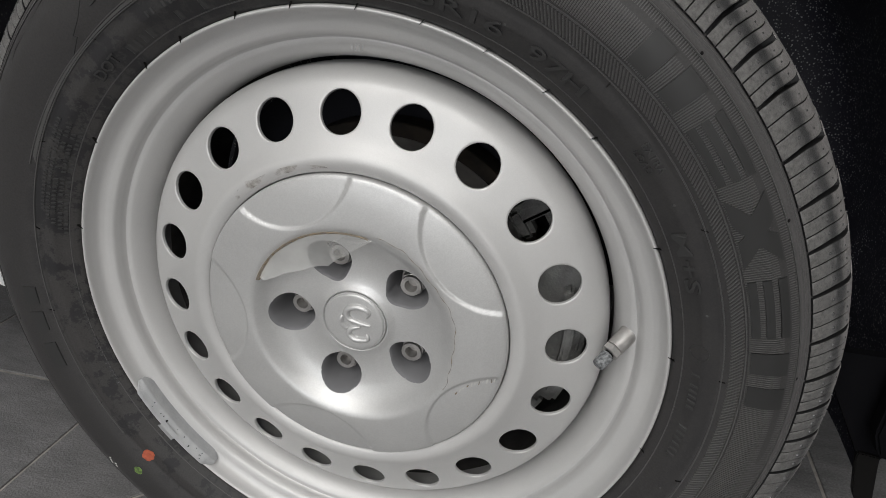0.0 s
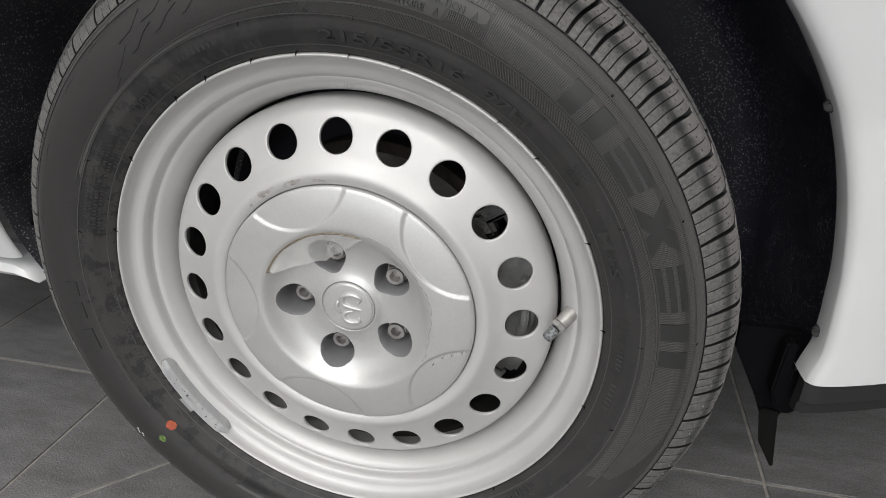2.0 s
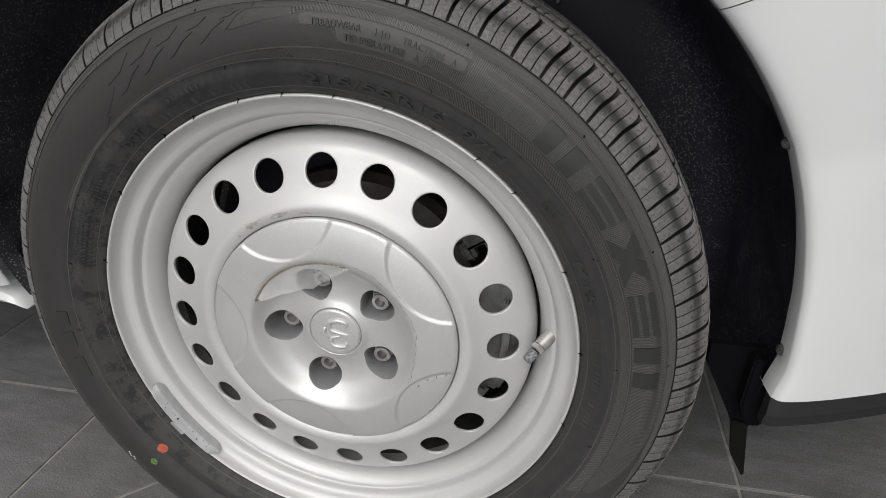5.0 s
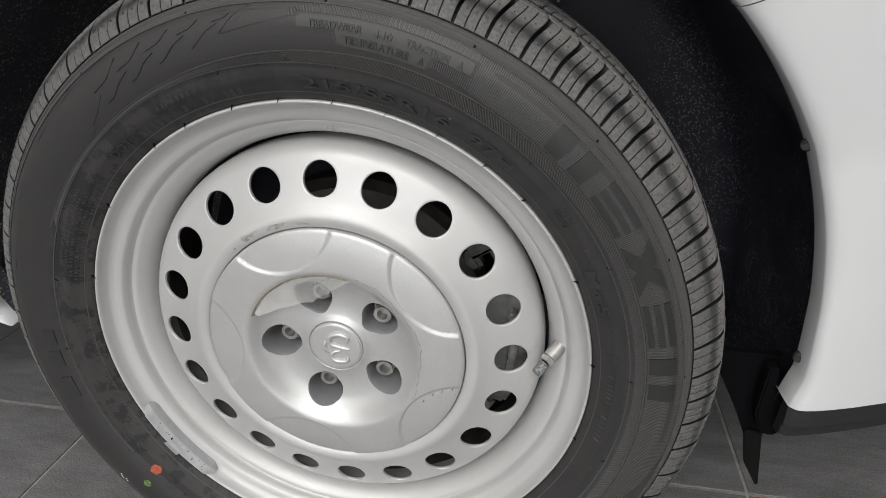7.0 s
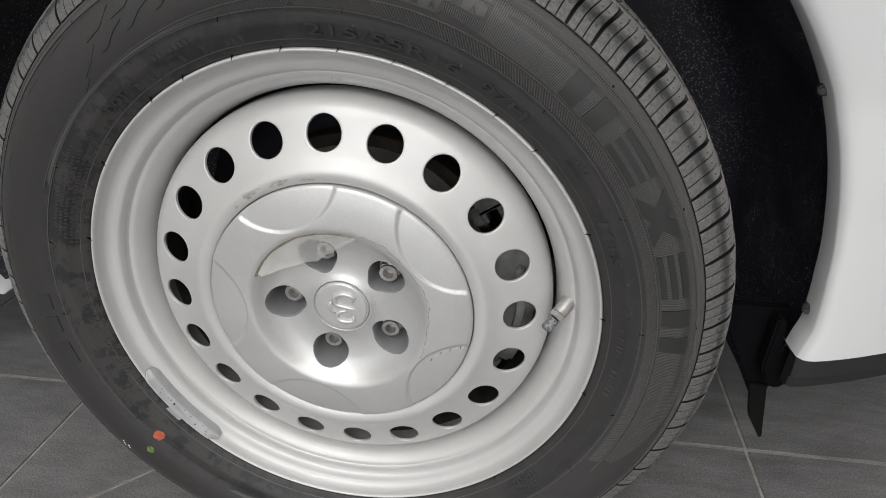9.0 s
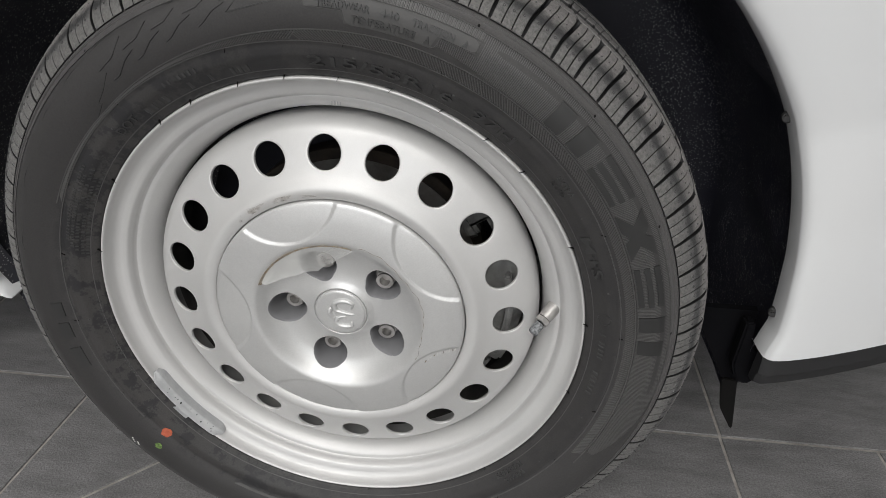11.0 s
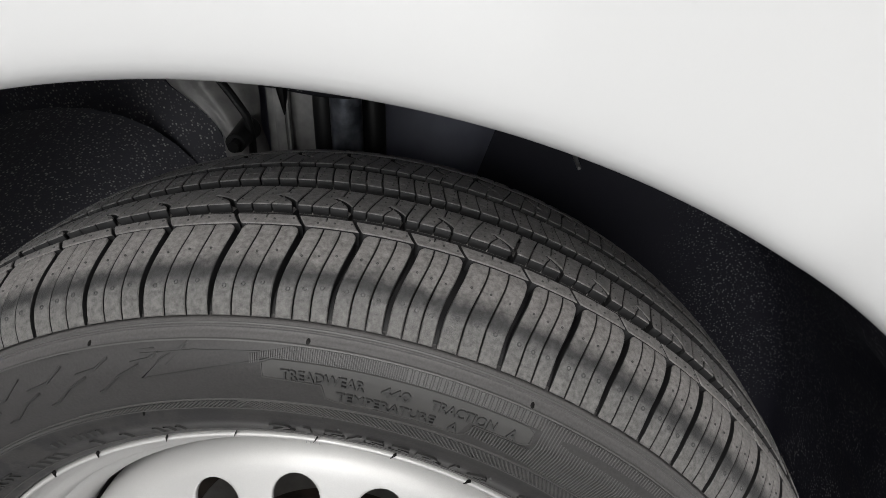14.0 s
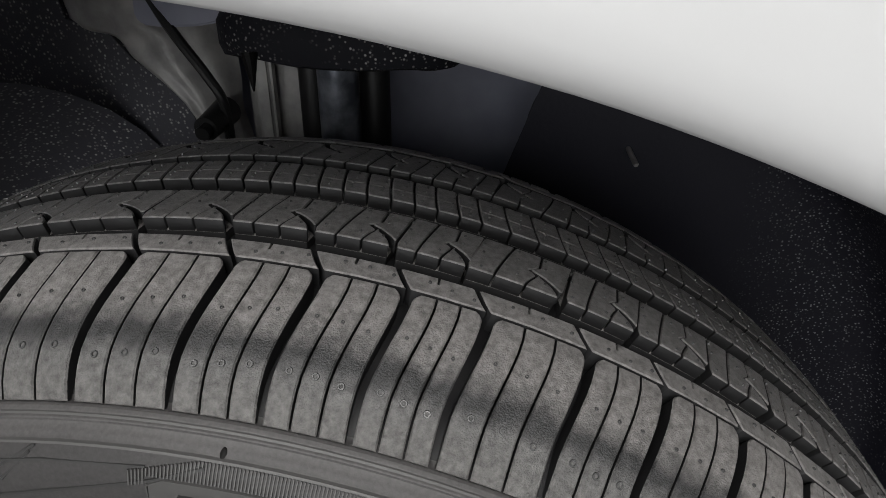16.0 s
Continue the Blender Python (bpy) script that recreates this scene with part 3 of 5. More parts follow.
def hub_cover():
    bm = bmesh.new()
    radii = [p for p in np.concatenate([np.linspace(0.0, 0.0222, 5), np.linspace(0.0228, 0.029, 18), np.linspace(0.0300, 0.0700, 46), np.linspace(0.0707, 0.1135, 58),
                                        [0.1143, 0.1148, 0.1151]])]
    na = 400
    inside, grid = {}, []
    for r in radii[1:]:
        ring = []
        for i in range(na):
            a = 360 * i / na
            rr, aa = r, a
            t, v = split(rr, aa)
            if 0.028 < rr < 0.072:
                d = pocket_distance(t, v)
                if abs(d) < 0.00055:  # lay the vertex on the outline
                    e = 1e-5
                    gt, gv = (pocket_distance(t + e, v) - d) / e, (pocket_distance(t, v + e) - d) / e
                    t2, v2 = t - gt * d, v - gv * d
                    k = round((aa - PHASE) / 72)
                    rr, aa = math.hypot(t2, v2), PHASE + 72 * k + math.degrees(math.atan2(t2, v2))
                    d = 0.0
            else:
                d = 1.0
            vert = bm.verts.new(at(rr, aa, cover_y(rr, aa)))
            inside[vert] = d
            ring.append(vert)
        grid.append(ring)
    for p, q in zip(grid, grid[1:]):
        for i in range(na):
            f = (p[i], p[(i + 1) % na], q[(i + 1) % na], q[i])
            if max(inside[v] for v in f) > 1e-7:
                bm.faces.new(f)
    hub = bm.verts.new(at(0, 0, dish_y(0)))
    for i in range(na):
        bm.faces.new((hub, grid[0][(i + 1) % na], grid[0][i]))
    # thickness at the rim
    low = [bm.verts.new(at(0.1151, 360 * i / na, -0.004)) for i in range(na)]
    for i in range(na):
        bm.faces.new((grid[-1][i], grid[-1][(i + 1) % na], low[(i + 1) % na], low[i]))
    loose = [v for v in bm.verts if not v.link_faces]
    bmesh.ops.delete(bm, geom=loose, context="VERTS")
    bmesh.ops.recalc_face_normals(bm, faces=bm.faces)
    return part("hub_cover", bm, COVER, car, "silver plastic hub cover with five nut pockets", sharp=45)


cover = hub_cover()


def pocket_outline(n=48, grow=0.0):
    out = []
    for i in range(n):
        b = 2 * math.pi * i / n
        lo, hi = 0.0, 0.05
        for _ in range(30):
            m = (lo + hi) / 2
            if pocket_distance(m * math.sin(b), 0.048 + m * math.cos(b)) < grow:
                lo = m
            else:
                hi = m
        out.append((lo * math.sin(b), 0.048 + lo * math.cos(b)))
    return out


def turned(t, v, a0):
    return math.hypot(t, v), a0 + math.degrees(math.atan2(t, v))


for k in range(5):
    a0 = PHASE + 72 * k
    bm = bmesh.new()
    rings = []
    for f, deep in ((0.0003, 0.0), (-0.0004, 0.0008), (-0.0010, 0.0022), (-0.0016, 0.009), (-0.002, 0.020), (-0.0035, 0.031)):
        ring = []
        for t, v in pocket_outline(48, f):
            r, a = turned(t, v, a0)
            ring.append(bm.verts.new(at(r, a, cover_y(r, a) * (1 - min(deep * 60, 1)) + deep + 0.0002)))
        rings.append(ring)
    for p, q in zip(rings, rings[1:]):
        for i in range(48):
            bm.faces.new((p[i], p[(i + 1) % 48], q[(i + 1) % 48], q[i]))
    bm.faces.new(rings[-1])
    bmesh.ops.recalc_face_normals(bm, faces=bm.faces)
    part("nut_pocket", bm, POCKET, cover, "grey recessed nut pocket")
    # nut: six sides, a round flange and a bore
    bm = bmesh.new()
    c = at(0.0485, a0 + 2, 0)
    for rad, y0_, y1_, sides in ((0.0108, 0.0310, 0.0220, 24), (0.0096, 0.0220, 0.0125, 6), (0.0080, 0.0125, 0.0095, 18)):
        a_, b_ = [], []
        for i in range(sides):
            u = 2 * math.pi * (i + 0.25) / sides
            a_.append(bm.verts.new((c.x + rad * math.cos(u), y0_, c.z + rad * math.sin(u))))
            b_.append(bm.verts.new((c.x + rad * 0.97 * math.cos(u), y1_, c.z + rad * 0.97 * math.sin(u))))
        for i in range(sides):
            bm.faces.new((a_[i], a_[(i + 1) % sides], b_[(i + 1) % sides], b_[i]))
        if sides == 24:
            bm.faces.new(b_)
        elif sides == 6:
            collar = [bm.verts.new((c.x + 0.0078 * math.cos(2 * math.pi * (i + 0.25) / 6), 0.0121, c.z + 0.0078 * math.sin(2 * math.pi * (i + 0.25) / 6))) for i in range(6)]
            for i in range(6):
                bm.faces.new((b_[i], b_[(i + 1) % 6], collar[(i + 1) % 6], collar[i]))
        else:
            bore = [bm.verts.new((c.x + 0.0048 * math.cos(2 * math.pi * i / 18), y1_, c.z + 0.0048 * math.sin(2 * math.pi * i / 18))) for i in range(18)]
            deep = [bm.verts.new((v.co.x, 0.019, v.co.z)) for v in bore]
            for i in range(18):
                bm.faces.new((b_[i], b_[(i + 1) % 18], bore[(i + 1) % 18], bore[i]))
                bm.faces.new((bore[i], bore[(i + 1) % 18], deep[(i + 1) % 18], deep[i]))
            bm.faces.new(deep)
    bmesh.ops.recalc_face_normals(bm, faces=bm.faces)
    part("wheel_bolt", bm, NUT, cover, "grey zinc-plated wheel bolt")

# emblem disc with a plain raised shape
bm = bmesh.new()
revolve(bm, curve_points([(0.0002, -0.0056), (0.020, -0.0055), (0.0222, -0.0050), (0.0232, -0.0042)], 4), 96)
bmesh.ops.recalc_face_normals(bm, faces=bm.faces)
emblem = part("emblem_disc", bm, COVER, cover, "round silver centre emblem")


def ridge(pts, w, h):
    """A low rounded ridge on the emblem through (x, z) points."""
    bm = bmesh.new()
    pts = curve_points(pts, 6)
    rows = []
    for i, p in enumerate(pts):
        a, b = Vector(pts[max(i - 1, 0)]), Vector(pts[min(i + 1, len(pts) - 1)])
        d = (b - a).normalized()
        n = Vector((-d.y, d.x))
        s = math.sin(math.pi * min(max((i + 0.6) / (len(pts) + 0.2), 0), 1)) ** 0.4
        rows.append([bm.verts.new((p[0] + n.x * w * s * q, -0.0054 - h * s * (1 - q * q) ** 0.5, HUB + p[1] + n.y * w * s * q)) for q in (-1, -0.8, -0.4, 0, 0.4, 0.8, 1)])
    for a, b in zip(rows, rows[1:]):
        for j in range(6):
            bm.faces.new((a[j], a[j + 1], b[j + 1], b[j]))
    bmesh.ops.recalc_face_normals(bm, faces=bm.faces)
    return part("emblem_relief", bm, COVER, cover, "raised plain emblem shape")


ridge([(0.010, 0.005), (0.012, 0.011), (0.004, 0.014), (-0.004, 0.011), (-0.004, 0.004), (0.003, 0.001), (0.013, -0.001)], 0.0026, 0.0032)
ridge([(0.010, -0.008), (0.010, -0.013), (0.001, -0.014), (-0.004, -0.010), (-0.002, -0.005), (0.005, -0.003)], 0.0024, 0.003)
ridge([(-0.008, 0.006), (-0.010, 0.0), (-0.006, -0.006)], 0.0026, 0.003)

# torn clear film in the dish, with a line of old glue
bm = bmesh.new()
rows = []
for i in range(41):
    f = i / 40
    a = -64 + 80 * f
    inner = float(np.interp(a, [-64, -58, -40, -18, 0, 10, 16], [0.070, 0.0640, 0.0530, 0.0485, 0.0570, 0.0665, 0.0745]))
    row = []
    for j in range(9):
        r = 0.0752 + (inner - 0.0752) * j / 8
        row.append(bm.verts.new(at(r, a, dish_y(0.0752) - 0.0004 + 0.0062 * (j / 8) ** 1.1 * math.sin(math.pi * f) + 0.0003 * math.sin(i * 0.5 + j * 0.8))))
    rows.append(row)
for p, q in zip(rows, rows[1:]):
    for j in range(8):
        bm.faces.new((p[j], q[j], q[j + 1], p[j + 1]))
part("torn_film", bm, FILM, cover, "torn remnant of clear protective film", sharp=60)
bm = bmesh.new()
revolve(bm, [(0.0764, -0.0160), (0.0758, -0.0163), (0.0744, -0.0148), (0.0738, -0.0140)], 60, -66, 14)
part("glue_line", bm, GLUE, cover, "brown line of old glue", sharp=60)
bm = bmesh.new()
rows = []
for i in range(61):
    a = 18 + 100 * i / 60
    r = 0.0790 + 0.0014 * math.sin(i * 0.23) + 0.0006 * math.sin(i * 0.9)
    w = 0.0003 + 0.0002 * math.sin(i * 1.7)
    rows.append([bm.verts.new(at(r, a, dish_y(r) - 0.0003)), bm.verts.new(at(r + w, a, dish_y(r + w) - 0.0003))])
for p, q in zip(rows, rows[1:]):
    bm.faces.new((p[0], q[0], q[1], p[1]))
part("glue_line", bm, GLUE, cover, "faint edge where film was peeled off", sharp=0)

# brown smear of old glue on the disc above the cover
SMEAR = material("dirt_smear", (0.30, 0.24, 0.19), 0.6)
noisy(SMEAR, 120, 0.0, 0.55, socket="Alpha", detail=8.0, lo=0.46, hi=0.66)
bm = bmesh.new()
rows = []
for i in range(31):
    f = i / 30
    a = -42 + 38 * f
    w = 0.0045 * math.sin(math.pi * f) ** 0.6 + 0.004 * math.exp(-((f - 0.15) / 0.12) ** 2)
    rows.append([bm.verts.new(at(0.1192 + w * q, a, disc_y(0.1192 + w * q) - 0.0003)) for q in (0, 0.25, 0.5, 0.75, 1.0)])
for p, q in zip(rows, rows[1:]):
    for j in range(4):
        bm.faces.new((p[j], q[j], q[j + 1], p[j + 1]))
part("glue_smear", bm, SMEAR, wheel, "thin brown smear of old glue", sharp=60)

# chips along the edge of one scallop
rnd = random.Random(21)
for k in range(11):
    f = k / 10 + 0.03 * rnd.random()
    r = float(np.interp(f, [0, 0.25, 0.5, 0.75, 1], [0.0898, 0.0929, 0.098, 0.1039, 0.1102]))
    a = float(np.interp(f, [0, 0.25, 0.5, 0.75, 1], [117.0, 111.2, 107.9, 105.2, 103.3]))
    w, h, tilt = 0.0014 + 0.0016 * rnd.random(), 0.0003 + 0.0004 * rnd.random(), rnd.uniform(-0.3, 0.3)
    bm = bmesh.new()
    ring = []
    for q in range(7):
        t, v = w * math.cos(q * 0.9) * (0.7 + 0.3 * rnd.random()), h * math.sin(q * 0.9)
        rr, aa = r + t * tilt + v, a + math.degrees(t / r)
        ring.append(bm.verts.new(at(rr, aa, cover_y(rr, aa) - 0.00025)))
    bm.faces.new(ring)
    part("chip", bm, CHALK if k % 3 else GLUE, cover, "small chip in the silver paint", sharp=0)

# ---------------------------------------------------------------- valve, balance weight
base, tip = at(0.1925, 86.0, 0.0085), at(0.1746, 90.2, -0.0118)
axis = tip - base
bm = bmesh.new()
tube(bm, [base + axis * f for f in (-0.1, 0.0, 0.28, 0.42, 0.44)], [0.0068, 0.0066, 0.0062, 0.0060, 0.0050], 24)
valve = part("valve_stem", bm, NUT, car, "metal tyre valve with grey cap")
bm = bmesh.new()
tube(bm, [base + axis * f for f in (0.44, 0.45, 0.58, 0.60)], [0.0058, 0.0066, 0.0066, 0.0058], 6)
part("valve_nut", bm, NUT, valve, "steel hexagon nut")
bm = bmesh.new()
tube(bm, [base + axis * f for f in (0.58, 0.64)], [0.0036, 0.0036], 16)
part("valve_thread", bm, FLAP, valve)
bm = bmesh.new()
tube(bm, [base + axis * f for f in (0.64, 0.66, 0.93, 0.98, 1.0)], [0.0042, 0.0048, 0.0045, 0.0040, 0.0028], 16)
part("valve_cap", bm, noisy(material("grey_cap_plastic", (0.16, 0.17, 0.18), 0.5), 500, (0.07, 0.075, 0.08), (0.3, 0.31, 0.32)), valve, "grey plastic valve cap")

bm = bmesh.new()
rows = []
for i in range(37):
    a = -139.8 + 26.5 * i / 36
    e = min(i, 36 - i)
    s = min(1.0, 0.35 + e * 0.22) if e < 3 else 1.0
    prof = [(0.2164, -0.0160), (0.2163, -0.0204), (0.2156, -0.0214), (0.2146, -0.0212), (0.2137, -0.0200), (0.2108, -0.0168), (0.2096, -0.0164), (0.2088, -0.0150), (0.2086, -0.0050)]
    mid_r, mid_y = 0.2122, -0.0130
    rows.append([bm.verts.new(at(mid_r + (r - mid_r) * s, a, mid_y + (y - mid_y) * s)) for r, y in prof])
for p, q in zip(rows, rows[1:]):
    for j in range(8):
        bm.faces.new((p[j], q[j], q[j + 1], p[j + 1]))
bm.faces.new(rows[0])
bm.faces.new(rows[-1])
bmesh.ops.recalc_face_normals(bm, faces=bm.faces)
weight = part("balance_weight", bm, LEAD, car, "grey painted balance weight clipped on the rim", sharp=50)
bm = bmesh.new()
revolve(bm, [(0.2120, -0.0194), (0.2150, -0.0222), (0.2176, -0.0218), (0.2205, -0.0212), (0.2212, -0.0150)], 8, -129, -124.5)
part("clip", bm, LEAD, weight, "steel clip over the rim edge")

rnd = random.Random(7)
for k in range(16):
    a = -137.5 + (rnd.random() ** 1.0) * 22
    r = 0.2100 + 0.0042 * rnd.random()
    y = float(np.interp(r, [0.2096, 0.2108, 0.2137, 0.2146], [-0.0164, -0.0168, -0.0200, -0.0212])) - 0.0002
    w = 0.0003 + 0.0004 * rnd.random()
    bm = bmesh.new()
    bm.faces.new([bm.verts.new(at(r + w * math.cos(q), a + math.degrees(w * math.sin(q) / r), y - w * math.cos(q))) for q in (0.2, 1.3, 2.2, 3.4, 4.2, 5.4)])
    part("pit", bm, FLAP, weight, "small dark chip in the paint", sharp=0)

# ---------------------------------------------------------------- tyre
MID = 0.066
HALF = curve_points([(0.2916, -0.0266), (0.2946, -0.0250), (0.2988, -0.0222), (0.3036, -0.0178), (0.3088, -0.0115), (0.3135, -0.0035), (0.3168, 0.0045), (0.3188, 0.0118),
                     (0.3204, 0.0210), (0.3217, 0.0350), (0.3225, 0.0500), (0.3228, MID)], 6)
TREADLINE = HALF + [(r, 2 * MID - y) for r, y in reversed(HALF[:-1])]
_arc = np.concatenate([[0], np.cumsum([math.dist(a, b) for a, b in zip(TREADLINE, TREADLINE[1:])])])
TR, TY = np.array([p[0] for p in TREADLINE]), np.array([p[1] for p in TREADLINE])
NR, NY = -np.gradient(TY, _arc) * -1, -np.gradient(TR, _arc)


def tread(s, deep):
    """Radius and depth of a point on the tread line, sunk along its normal."""
    r, y = np.interp(s, _arc, TR), np.interp(s, _arc, TY)
    nr, ny = np.interp(s, _arc, NR), np.interp(s, _arc, NY)
    return float(r - deep * nr), float(y - deep * ny)


def s_at(y):
    """Arc length where the outer half of the tread line passes depth y."""
    return float(np.interp(y, TY, _arc))


END = float(_arc[-1])


def groove_depth(s):
    e = min(s, END - s)
    return float(np.interp(e, [0, 0.006, 0.022, 0.05], [0.0016, 0.0036, 0.0078, 0.0082]))


def swell(a):
    """How far the loaded tyre swells outwards at an angle, on its way down to the ground."""
    a = abs((a + 180) % 360 - 180)
    return float(np.interp(a, [55, 75, 90, 103, 118, 140, 160, 180], [0, 0.0028, 0.0042, 0.0064, 0.0062, 0.005, 0.003, 0]))


def stretch(a):
    """The swelling as a radial stretch of a piece that stands on the tyre's top."""
    k = swell(a) / 0.032
    return Matrix.Translation((0, 0, -0.289 * k)) @ Matrix.Diagonal((1, 1, 1 + k, 1))


def swollen(bm, clamp=None):
    """Swells a whole turned form whose centre is the hub's."""
    for v in bm.verts:
        r = math.hypot(v.co.x, v.co.z - HUB)
        if r > 0.289:
            f = 1 + swell(math.degrees(math.atan2(v.co.x, v.co.z - HUB))) * (r - 0.289) / 0.032 / r
            v.co.x, v.co.z = v.co.x * f, HUB + (v.co.z - HUB) * f
            if clamp is not None:
                v.co.z = max(v.co.z, clamp)


def block(bm, s0, s1, left, right, ns, na=1, chamfer=0.0006, matrix=None, floor_z=None, fine=(), slit=None, cap=1.0, sink=0.0):
    """One tread block between two side curves (degrees as functions of arc length); slit: a short sipe in from its far edge, (share of the length, depth into the rib); cap: its depth at most; sink: how far its top lies below the running face."""
    cs = chamfer
    ss = [s0, s0, s0 + cs] + [s0 + cs + (s1 - s0 - 2 * cs) * i / ns for i in range(1, ns)] + [s1 - f for f in fine] + [s1 - cs, s1, s1]
    rows = []
    for i, s in enumerate(ss):
        l, r = left(s), right(s)
        c = min(math.degrees(cs / 0.32), max(r - l, 0.02) / 4)
        cols = [l, l, l + c] + [l + c + (r - l - 2 * c) * j / na for j in range(1, na)] + [r - c, r, r]
        if slit:
            m = l + (r - l) * slit[0] - 0.25 * (s1 - s) / slit[1]
            cols[3:-3] = [m - 0.075, m - 0.045, m + 0.045, m + 0.075]
        row = []
        for j, a in enumerate(cols):
            ei, ej = min(i, len(ss) - 1 - i), min(j, len(cols) - 1 - j)
            e = min(ei, ej)
            deep = min(groove_depth(s), cap) + 0.0004 if e == 0 else sink + (0.0005 if e == 1 else 0.0)
            if slit and e and 4 <= j <= len(cols) - 5 and s > s1 - slit[1]:
                deep = 0.003
            rr, yy = tread(s, deep)
            q = at(rr, a, yy)
            q.z -= HUB
            if matrix is not None:
                q = matrix @ q
                if floor_z is not None:
                    q.z = max(q.z, floor_z - HUB)
            row.append(bm.verts.new(q))
        rows.append(row)
    for i, (p, q) in enumerate(zip(rows, rows[1:])):
        for j in range(len(p) - 1):
            f = bm.faces.new((p[j], q[j], q[j + 1], p[j + 1]))
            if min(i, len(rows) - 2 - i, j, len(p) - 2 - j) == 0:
                f.material_index = 1  # clean groove walls, recess shade in their colour


def deg(m):
    return math.degrees(m / 0.321)


def bow(s):
    """The lateral grooves lean a little towards the tread's middle."""
    f = min(max(s / s_at(0.0104), 0), 1)
    t = min(max((f - 0.3) / 0.65, 0), 1)
    return 0.80 * t * t * (3 - 2 * t) - 0.08 * math.sin(math.pi * min(f / 0.45, 1))


def shoulder(bm, p, matrix=None, floor_z=None, mirror=False, only=None):
    sip = deg(0.0007)
    s0, s1 = 0.0008, s_at(0.0104)

    def side(s, k, right):
        """Edge of the k-th third: the groove widens from the sidewall to the tread."""
        e = END - s if mirror else s
        f = min(max(e / s1, 0), 1)
        g = deg(0.0022 + 0.0014 * f ** 0.8)
        w = (p - g - 2 * sip) / 3
        out = g / 2 + k * (w + sip) + (w if right else 0) + (-bow(e) if mirror else bow(e))
        near = s1 - e
        if near < 0.0036 and not mirror:  # rounded corners towards the edge rib
            cut = deg(0.0034) * (1 - math.sqrt(max(0.0, 1 - (1 - max(near, 0) / 0.0036) ** 2)))
            out += cut if (k == 0 and not right) else (-cut if (k == 2 and right) else 0)
        return out

    for k in range(3) if only is None else (only,):
        fl, fr = (lambda s, k=k: side(s, k, False)), (lambda s, k=k: side(s, k, True))
        if mirror:
            block(bm, END - s1, END - s0, fl, fr, 8, 1, 0.0005, matrix, floor_z)
        else:
            block(bm, s0, s1, fl, fr, 10, 2, 0.0005, matrix, floor_z, (0.0034, 0.0026, 0.0018, 0.0011))


def rib(bm, p, y0, y1, cuts, lean, gap, ns=3, matrix=None, floor_z=None, only=None, shift=0.0, slit=None, cap=1.0):
    """A rib cut at several shares of a pitch; lean in degrees across its width."""
    s0, s1 = s_at(y0), s_at(y1)
    g = deg(gap)

    def side(s, a, sign):
        return a + lean * ((s - s0) / (s1 - s0)) ** 0.8 + sign * g / 2

    for k in range(len(cuts)) if only is None else (only,):
        a0, a1 = p * cuts[k] + shift, p * (cuts[k + 1] if k + 1 < len(cuts) else 1.0) + shift
        block(bm, s0, s1, lambda s: side(s, a0, 1), lambda s: side(s, a1, -1), ns, 1, 0.0004, matrix, floor_z, slit=slit, cap=cap)


SIPE = 0.0048  # depth of the sipes


def hook(f):
    """Middle line of the hooked notch, as a share of the pitch, over the share of the rib's width."""
    return 0.82 - 0.37 * (min(f, 0.5) / 0.5) ** 1.9


def hooked(bm, p, y0, y1, flip, matrix=None, floor_z=None, only=None):
    """A rib with one hooked notch a pitch, two slanted sipes and two short ones; flip turns the pattern half round."""
    s0, s1 = s_at(y0), s_at(y1)
    g = deg(0.0007) / p / 2

    def wide(f):
        return float(np.interp(f, [0, 0.15, 0.35, 0.46, 0.5], deg(0.001) / p * np.array([1.25, 1.3, 1.6, 1.8, 0.7])))

    def first(f):
        return 0.82 + 0.135 * f

    def second(f):
        return 0.12 + 0.18 * f ** 1.2

    def third(f):
        return 0.44 + 0.13 * (f / 0.41) ** 1.4

    def fourth(f):
        return float(np.interp(f, [0.5, 0.62, 1.0], [0.475, 0.585, 0.61]))

    def edge(f):
        return third(f) - g if f < 0.405 else (hook(f) - wide(f) if f < 0.5 else fourth(f) - g * min(1, 0.3 + (f - 0.5) * 4))

    shapes = ((0.0, 1.0, lambda f: max(hook(f) + wide(f) if f < 0.2 else 0, first(f) + g) - 1, lambda f: second(f) - g, 8),
              (0.0, 1.0, lambda f: second(f) + g, edge, 22),
              (0.0, 0.40, lambda f: third(f) + g, lambda f: max(hook(f) - wide(f), third(f) + g + 0.012), 8),
              (0.19, 1.0, lambda f: hook(f) + wide(f) if f < 0.5 else fourth(f) + g * min(1, 0.3 + (f - 0.5) * 4), lambda f: first(f) - g, 20))
    for k in range(4) if only is None else (only,):
        f0, f1, left, right, n = shapes[k]

        def line(fn):
            if flip:
                return lambda s: p * (0.93 - fn(min(max(1 - (s - s0) / (s1 - s0), f0), f1)))
            return lambda s: p * fn(min(max((s - s0) / (s1 - s0), f0), f1))

        a, b = (1 - f1, 1 - f0) if flip else (f0, f1)
        lo, hi = (line(right), line(left)) if flip else (line(left), line(right))
        block(bm, s0 + (s1 - s0) * a, s0 + (s1 - s0) * b, lo, hi, n, 1, 0.0004, matrix, floor_z, cap=SIPE)


